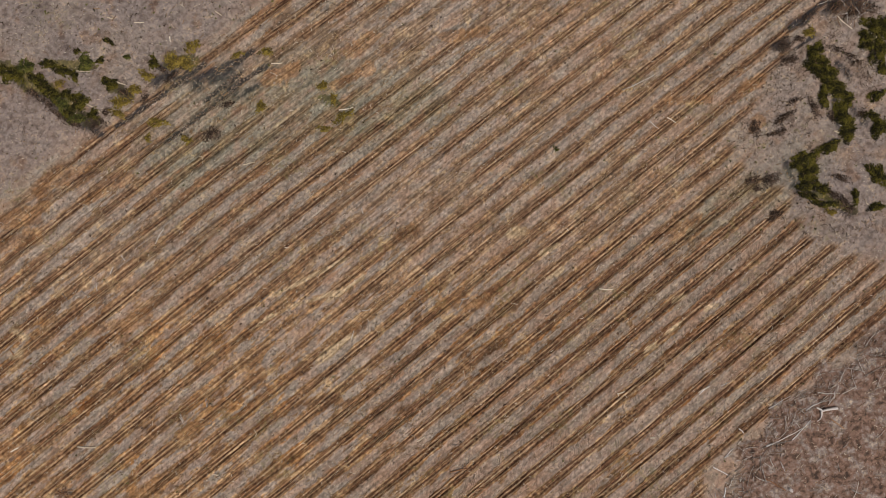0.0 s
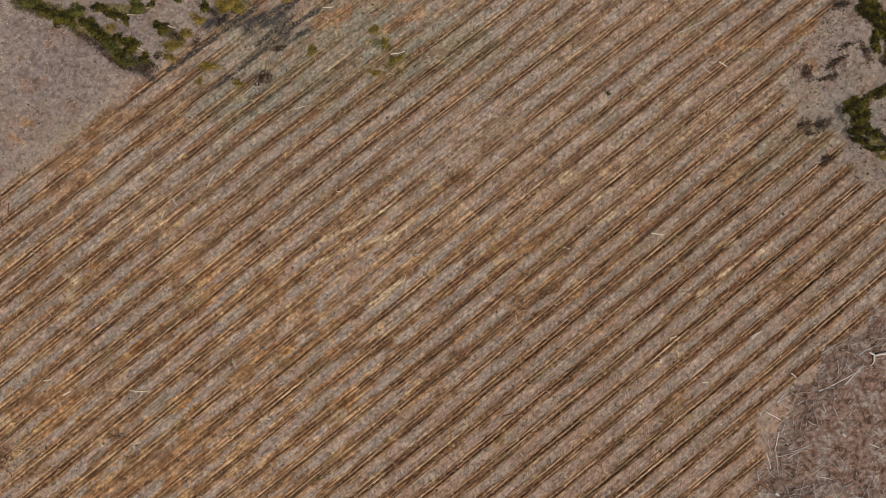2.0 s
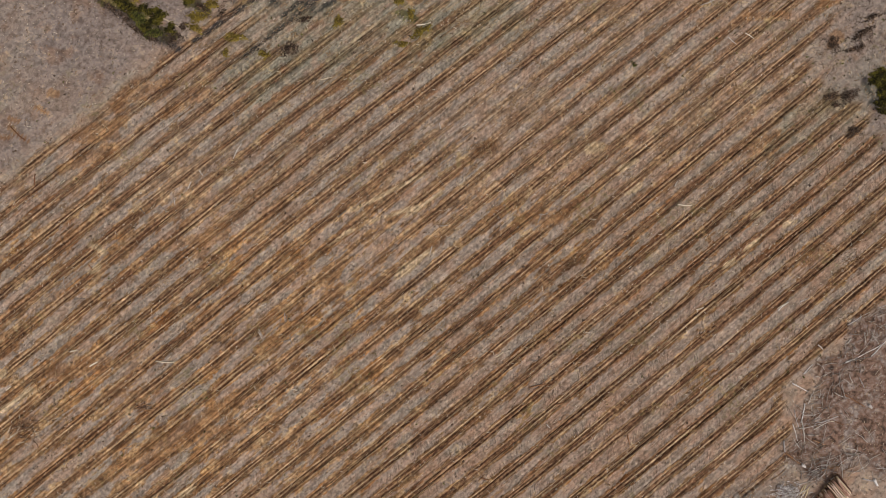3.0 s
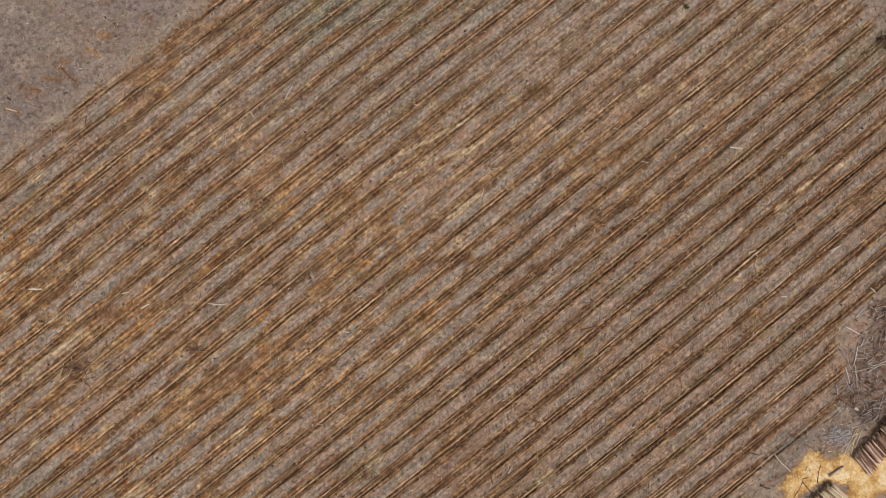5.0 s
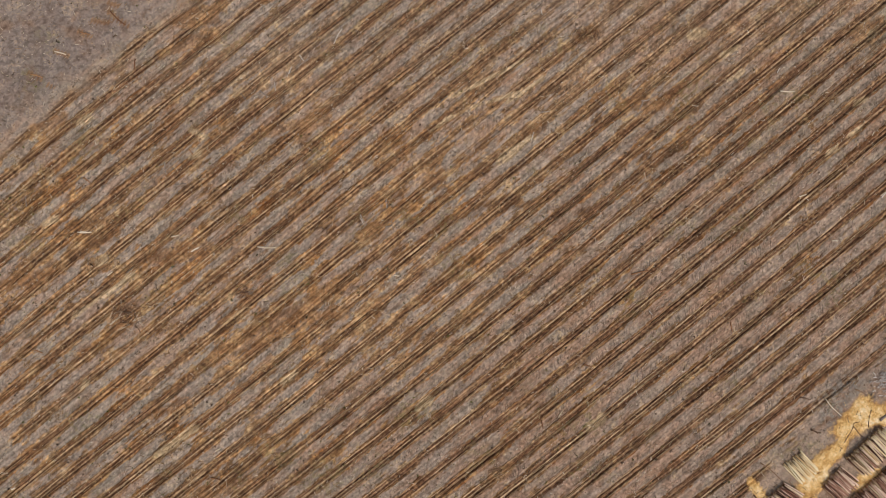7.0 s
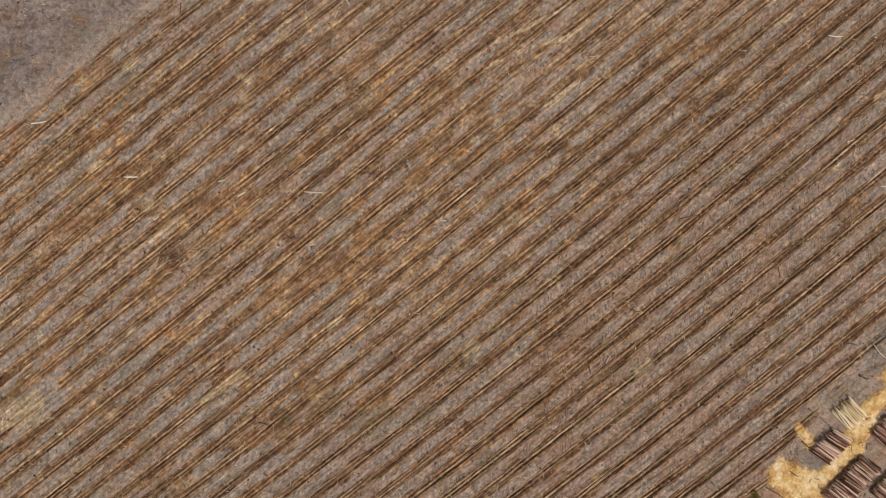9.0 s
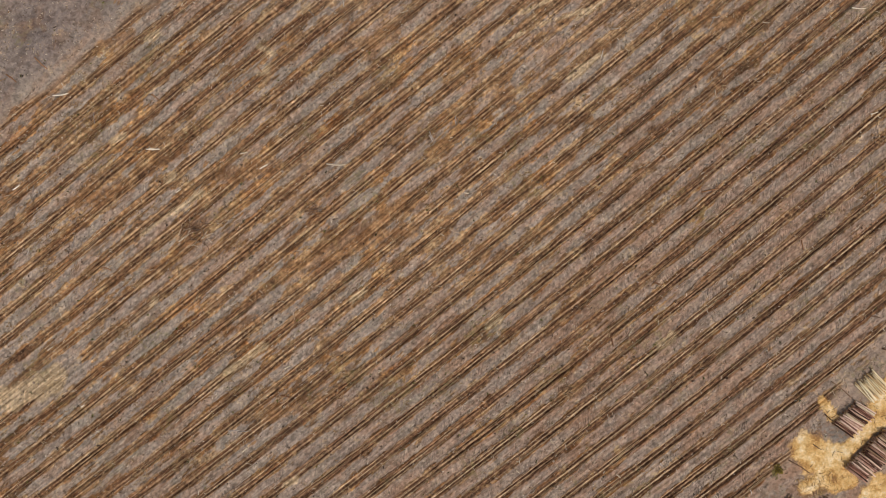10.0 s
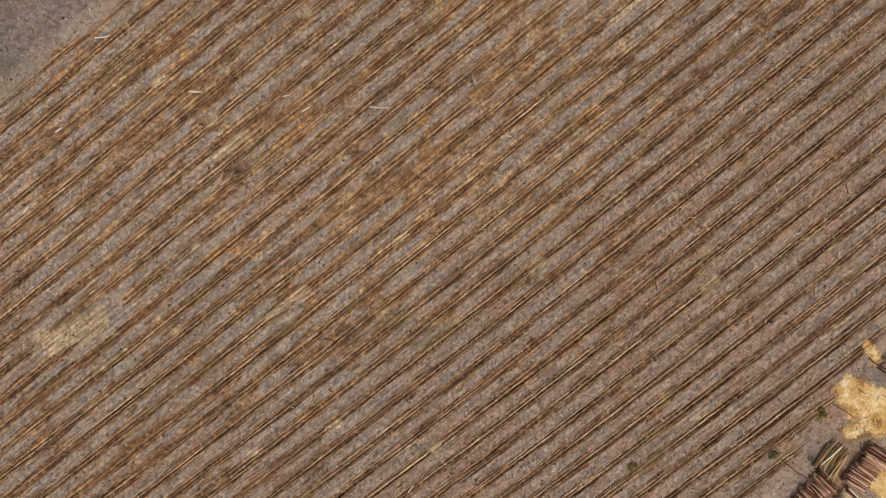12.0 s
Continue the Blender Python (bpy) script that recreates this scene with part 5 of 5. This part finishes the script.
GREY_NORTH += [(-30.29, 8.26, -29.96, 6.99), (-29.31, 4.78, -30.23, 3.06), (-40.46, -2.49, -39.7, -3.43)]
YARD = [(24.36, -36.34, 26.12, -38.23), (29.44, -37.56, 29.1, -39.5), (27.75, -35.3, 28.64, -35.74), (26.34, -41.17, 27.38, -39.43), (27.44, -39.37, 28.44, -40.56), (22.73, -39.65, 23.49, -40.21), (16.98, -43.36, 19.17, -45.24), (16.19, -46.9, 17.06, -47.65), (22.7, -39.78, 23.84, -40.1), (12.13, -51.94, 14.5, -53.38), (14.84, -50.22, 15.72, -50.79), (12.67, -54.66, 13.42, -55.23), (31.25, -29.57, 33.47, -31.22), (21.53, -36.17, 22.67, -36.43), (30.05, -32.83, 31.67, -31.59), (31.45, -28.69, 31.5, -29.7), (14.81, -55.44, 15.24, -56.87), (6.44, -57.85, 7.49, -58.85)]
for rows, r, material, label in ((PALE, 0.075, PALE_WOOD, "bleached pale stick lying across the furrows"), (PALE_NORTH, 0.065, PALE_WOOD, "pale peeled stick on the soil"),
                                 (GREY, 0.05, GREY_WOOD, "thin grey weathered stick in the straw"), (GREY_NORTH, 0.05, GREY_WOOD, "thin grey twig on the straw"),
                                 (BROWN, 0.07, RUST_WOOD, "rusty brown stick with bark on the soil"), (YARD[1:], 0.055, BROWN_WOOD, "thin brown pole dropped beside the log piles"), (YARD[:1], 0.06, PALE_WOOD, "thin tan pole dropped beside the log piles")):
    for k, ends in enumerate(rows):
        stick(*ends, r, material, label, 400 + k)

# ---- small heaps in the field ----
heap("debris_heap", -52.8, -26.7, 1.7, 170, (BROWN_WOOD, RUST_WOOD, DARK_WOOD, RUST_WOOD, BROWN_WOOD, PALE_WOOD), "reddish-brown heap of broken branches in the field", "branch heap", 501)
heap("straw_heap", -2.2, 4.4, 1.2, 120, (STRAW, RUST_WOOD, BROWN_WOOD), "small heap of orange-brown straw and twigs", "straw heap", 511, (0.3, 0.9), (0.02, 0.035))
heap("debris_heap", 39.8, -8.2, 1.0, 46, (BROWN_WOOD, BROWN_WOOD), "dark brown clump of twigs in a furrow", "branch heap", 521, (0.3, 0.9))
heap("straw_heap", 47.6, -8.2, 1.0, 50, (STRAW, BROWN_WOOD), "golden clump of straw at the end of a furrow", "straw heap", 531, (0.3, 0.8), (0.02, 0.035))
heap("straw_heap", -12.0, -44.3, 0.9, 60, (STRAW, BROWN_WOOD), "golden clump of straw and bark in a furrow", "straw heap", 541, (0.3, 0.9), (0.02, 0.035))
heap("debris_heap", -39.8, -24.6, 0.8, 40, (BROWN_WOOD, RUST_WOOD), "small brown heap of twigs in the field", "branch heap", 551)
heap("brush_heap", 49.0, 30.6, 2.6, 160, (BROWN_WOOD, GREY_WOOD, BROWN_WOOD), "heap of dark brushwood at the field's corner", "branch heap", 561, (0.6, 2.2), (0.02, 0.05), 0.6)
heap("brush_heap", 34.8, -32.0, 1.3, 70, (GREY_WOOD, GREY_WOOD), "heap of grey branches beside a log stack", "branch heap", 571, (0.6, 2.0), (0.02, 0.045), 0.5)


def offcuts():
    """A flat heap of short grey billets."""
    g = np.random.default_rng(61)
    n = 420
    x, y = 31.8 + g.normal(0, 0.85, n), -34.3 + g.normal(0, 0.62, n)
    ob = new("offcut_heap", strand_mesh("offcut_heap", *rods(g, x, y, g.uniform(0.15, 0.4, n), 1, 0), g.uniform(0.025, 0.05, n), ASHEN_WOOD, 0.02, 0.3, sides=6, seed=62))
    tagged(ob, "heap of short grey wood offcuts beside sawdust", "wood offcuts", kind="stuff")
    n = 280
    spots = np.array(DUST)[g.integers(0, len(DUST), n)]
    t = g.random(n)
    x = spots[:, 0] + (spots[:, 2] - spots[:, 0]) * t + g.normal(0, 0.7, n) * spots[:, 4]
    y = spots[:, 1] + (spots[:, 3] - spots[:, 1]) * t + g.normal(0, 0.7, n) * spots[:, 4]
    ob = new("bark_strips", strand_mesh("bark_strips", *rods(g, x, y, g.uniform(0.15, 0.6, n), 1, 0.1), g.uniform(0.015, 0.035, n), SHAVING, 0.1, 0.0, seed=63, stiff=False))
    tagged(ob, "strips of pale bark and splinters on the sawdust", "bark strips", kind="stuff")
    x, y = 14.9 + g.normal(0, 1.2, 70), -54.8 + g.normal(0, 0.7, 70)
    ob = new("bark_strips", strand_mesh("bark_strips", *rods(g, x, y, g.uniform(0.2, 0.8, 70), 1, 0.1), g.uniform(0.018, 0.035, 70), SHAVING, 0.1, 0.05, seed=65))
    tagged(ob, "loose strips of pale bark beside golden poles", "bark strips", kind="stuff")
    n = 60
    spots = np.array(DUST)[g.integers(0, len(DUST), n)]
    x = spots[:, 2] + g.normal(0, 1.0, n) * spots[:, 4]
    y = spots[:, 3] + g.normal(0, 1.0, n) * spots[:, 4]
    ob = new("bark_scraps", strand_mesh("bark_scraps", *rods(g, x, y, g.uniform(0.2, 0.7, n), 1, 0.1), g.uniform(0.02, 0.04, n), BROWN_WOOD, 0.04, 0.05, seed=64))
    tagged(ob, "dark scraps of bark round the log piles", "bark scraps", kind="stuff")


offcuts()
for k, (x0, y0, x1, y1) in enumerate([(33.7, -33.5, 32.3, -36.2), (34.3, -33.6, 33.4, -35.7), (33.9, -33.4, 33.0, -36.4), (32.6, -35.2, 31.6, -36.0), (34.0, -33.9, 32.6, -36.0)]):
    stick(x0, y0, x1, y1, 0.06, PEELED, "golden peeled pole leaning against a log stack", 600 + k, "peeled_pole", 0.02)
stick(30.4, -38.7, 32.0, -37.7, 0.14, DULL_WOOD, "thick weathered grey log lying on sawdust", 620, "grey_log", 0.02)

# ---- shrubs ----
EAST = [(51.7, 28.4, 1.1, 1.0, 0), (50.7, 27.1, 0.8, 0.6, 0), (52.6, 23.5, 0.6, 0.8, 0), (44.8, 25.3, 1.0, 0.9, 0), (45.2, 24.0, 1.3, 1.0, -20), (46.0, 22.8, 1.4, 1.1, -30), (46.7, 21.5, 1.4, 1.0, -30), (47.7, 20.6, 1.4, 0.7, -20),
        (45.7, 20.0, 0.6, 1.1, 0), (48.6, 19.7, 0.6, 0.8, 0), (52.3, 25.5, 1.1, 1.3, 0), (51.0, 26.1, 0.8, 0.6, 0), (53.0, 28.1, 0.6, 1.6, 0), (51.9, 20.2, 1.0, 0.6, 35), (47.9, 17.9, 1.1, 1.4, 10), (48.5, 15.9, 1.0, 0.8, 0)]
EAST += [(52.1, 16.5, 0.9, 1.0, 0), (51.2, 17.9, 0.9, 0.6, -20), (46.2, 14.2, 1.1, 0.7, 25), (43.5, 13.0, 1.3, 0.7, 20), (42.7, 12.1, 1.0, 0.5, 0), (43.8, 11.4, 1.3, 1.2, 0), (43.8, 10.0, 1.3, 0.7, 0), (43.8, 8.6, 1.0, 0.4, -20),
         (45.7, 7.7, 1.3, 0.4, -5), (52.1, 10.9, 1.1, 1.0, -30), (51.1, 11.7, 0.8, 0.5, -30), (49.2, 8.6, 0.4, 0.8, 0), (51.7, 7.4, 1.1, 0.4, 0), (45.4, 9.4, 0.9, 0.6, -25)]
for k, (x, y, rx, ry, yaw) in enumerate(EAST):
    shrub(x, y, rx * 0.95, ry * 0.95, 0.4, yaw, LEAF_DARK, "low dark green heath shrub on pale sand", 700 + k)
WEST = [(-50.4, 23.9, 1.0, 0.7, -30), (-48.6, 23.0, 1.1, 0.7, -30), (-45.8, 22.1, 0.9, 0.6, -30), (-47.0, 22.2, 0.8, 0.8, 0), (-44.9, 22.9, 1.0, 0.6, 0), (-43.6, 21.5, 1.0, 0.6, -40), (-42.7, 20.6, 1.1, 0.6, -42), (-41.7, 19.6, 1.1, 0.6, -42),
        (-40.8, 18.6, 1.0, 0.6, -42), (-40.1, 17.8, 0.8, 0.5, -45), (-38.9, 19.0, 1.1, 0.8, 20), (-40.4, 19.9, 0.6, 0.4, 0), (-39.5, 17.2, 0.9, 0.6, -20), (-42.4, 23.3, 0.7, 0.5, 0), (-40.8, 22.5, 1.0, 0.6, -15), (-39.4, 21.9, 0.4, 0.6, 0)]
WEST += [(-38.2, 23.4, 0.8, 0.8, 0), (-36.6, 23.7, 0.5, 0.3, 0), (-39.2, 24.7, 0.3, 0.3, 0), (-35.7, 25.9, 0.5, 0.3, -30), (-33.6, 24.1, 0.3, 0.3, 0), (-35.5, 21.1, 0.8, 0.6, 0), (-30.7, 23.5, 0.6, 0.6, 0), (-37.3, 17.5, 0.6, 0.6, 0)]
for k, (x, y, rx, ry, yaw) in enumerate(WEST):
    shrub(x, y, rx, ry, 0.4, yaw, LEAF_DARK if k % 4 else LEAF_GREEN, "low dark green shrub along a ditch", 730 + k)
GILT = [(-34.3, 19.0, 1.1, 0.6, -10), (-32.8, 20.4, 0.7, 0.6, 0), (-34.6, 17.7, 0.8, 0.4, -20), (-31.5, 22.1, 0.8, 0.5, -20), (-28.3, 23.7, 1.1, 0.8, 20), (-27.0, 23.3, 0.8, 0.5, 0), (-26.4, 25.4, 0.9, 0.6, 0), (-21.3, 24.4, 0.7, 0.3, 20),
        (-18.0, 24.8, 0.6, 0.5, 0), (-26.8, 14.8, 0.5, 0.5, 0), (-30.1, 16.7, 1.2, 0.4, 5), (-31.1, 14.9, 0.4, 0.4, 0), (-41.1, 21.0, 0.5, 0.4, 0), (-18.6, 18.5, 0.5, 0.6, 0), (44.2, 27.5, 0.6, 0.6, 0), (46.4, 6.8, 0.6, 0.4, 0)]
GILT += [(46.4, 14.4, 0.4, 0.3, 20), (43.3, 13.2, 0.6, 0.3, 10), (-10.4, 19.5, 0.4, 0.6, 0), (-9.3, 17.5, 1.2, 0.4, 25), (-11.7, 21.0, 0.5, 0.5, 0), (-11.4, 16.1, 0.6, 0.4, 0), (11.0, -53.0, 0.4, 0.5, 0), (-10.0, -58.5, 0.3, 0.3, 0),
         (5.6, -57.4, 0.5, 0.3, 20)]
for k, (x, y, rx, ry, yaw) in enumerate(GILT):
    shrub(x, y, rx, ry, 0.35, yaw, LEAF_YELLOW, "low yellow-green shrub at the field's edge", 760 + k, 0.12, 220)
DRY = [(47.4, 30.6, 1.1, 0.6, 20), (49.1, 29.7, 0.9, 0.6, 0), (42.2, 24.4, 0.6, 0.5, 0), (41.1, 26.4, 0.8, 0.5, 30), (44.1, 29.5, 1.0, 0.3, 40), (51.4, 30.4, 1.0, 0.6, 20), (49.6, 24.1, 0.9, 0.4, 0), (40.6, 17.2, 0.9, 0.3, 20),
       (37.3, 10.4, 1.0, 0.5, 0), (39.8, 6.6, 0.6, 0.4, 0), (37.9, 9.4, 0.5, 0.4, 0), (46.7, 8.7, 0.9, 0.4, -25), (47.7, 8.0, 0.8, 0.6, -30), (48.5, 7.2, 0.8, 0.6, 0), (47.5, 10.7, 1.1, 0.4, -20), (47.2, 25.6, 0.8, 0.5, -20)]
DRY += [(43.0, 26.7, 0.6, 0.4, 0), (46.6, 17.8, 0.4, 0.8, 0), (49.0, 24.8, 0.9, 0.3, -10), (44.6, 18.9, 0.5, 1.3, 25), (50.2, 18.2, 0.6, 0.5, 0), (-43.8, 19.9, 1.1, 0.4, -35), (-42.3, 18.7, 1.1, 0.4, -38), (-40.9, 17.3, 1.1, 0.4, -35),
        (-39.2, 16.4, 0.9, 0.4, -15), (-36.7, 16.4, 1.1, 0.6, 25), (-33.8, 20.0, 0.9, 0.4, -35), (-28.6, 21.9, 1.1, 0.3, 40), (-29.6, 22.7, 0.6, 0.4, -40), (-24.1, 15.4, 1.0, 0.8, 30), (-22.2, 18.8, 0.9, 0.4, 25), (-31.5, 19.4, 0.6, 0.5, 0)]
DRY += [(-35.8, 17.8, 0.5, 0.5, 0), (39.4, 10.4, 1.0, 0.8, 0), (39.9, 6.4, 0.9, 0.8, 0), (37.7, 16.5, 0.6, 1.0, 0), (41.2, 25.7, 1.0, 0.6, 20), (41.5, 24.2, 0.8, 0.6, 0), (40.3, 15.9, 1.5, 0.3, 15), (41.3, 17.9, 1.2, 0.3, 20),
        (42.3, 19.5, 1.0, 0.3, 20)]
for k, (x, y, rx, ry, yaw) in enumerate(DRY):
    shrub(x, y, rx, ry, 0.4, yaw, LEAF_DRY, "low dead brown brush on the soil", 790 + k, 0.10, 130)
shrub(14.9, 13.9, 0.35, 0.3, 0.3, 0, LEAF_GREEN, "single small green weed between furrows", 820, 0.09)
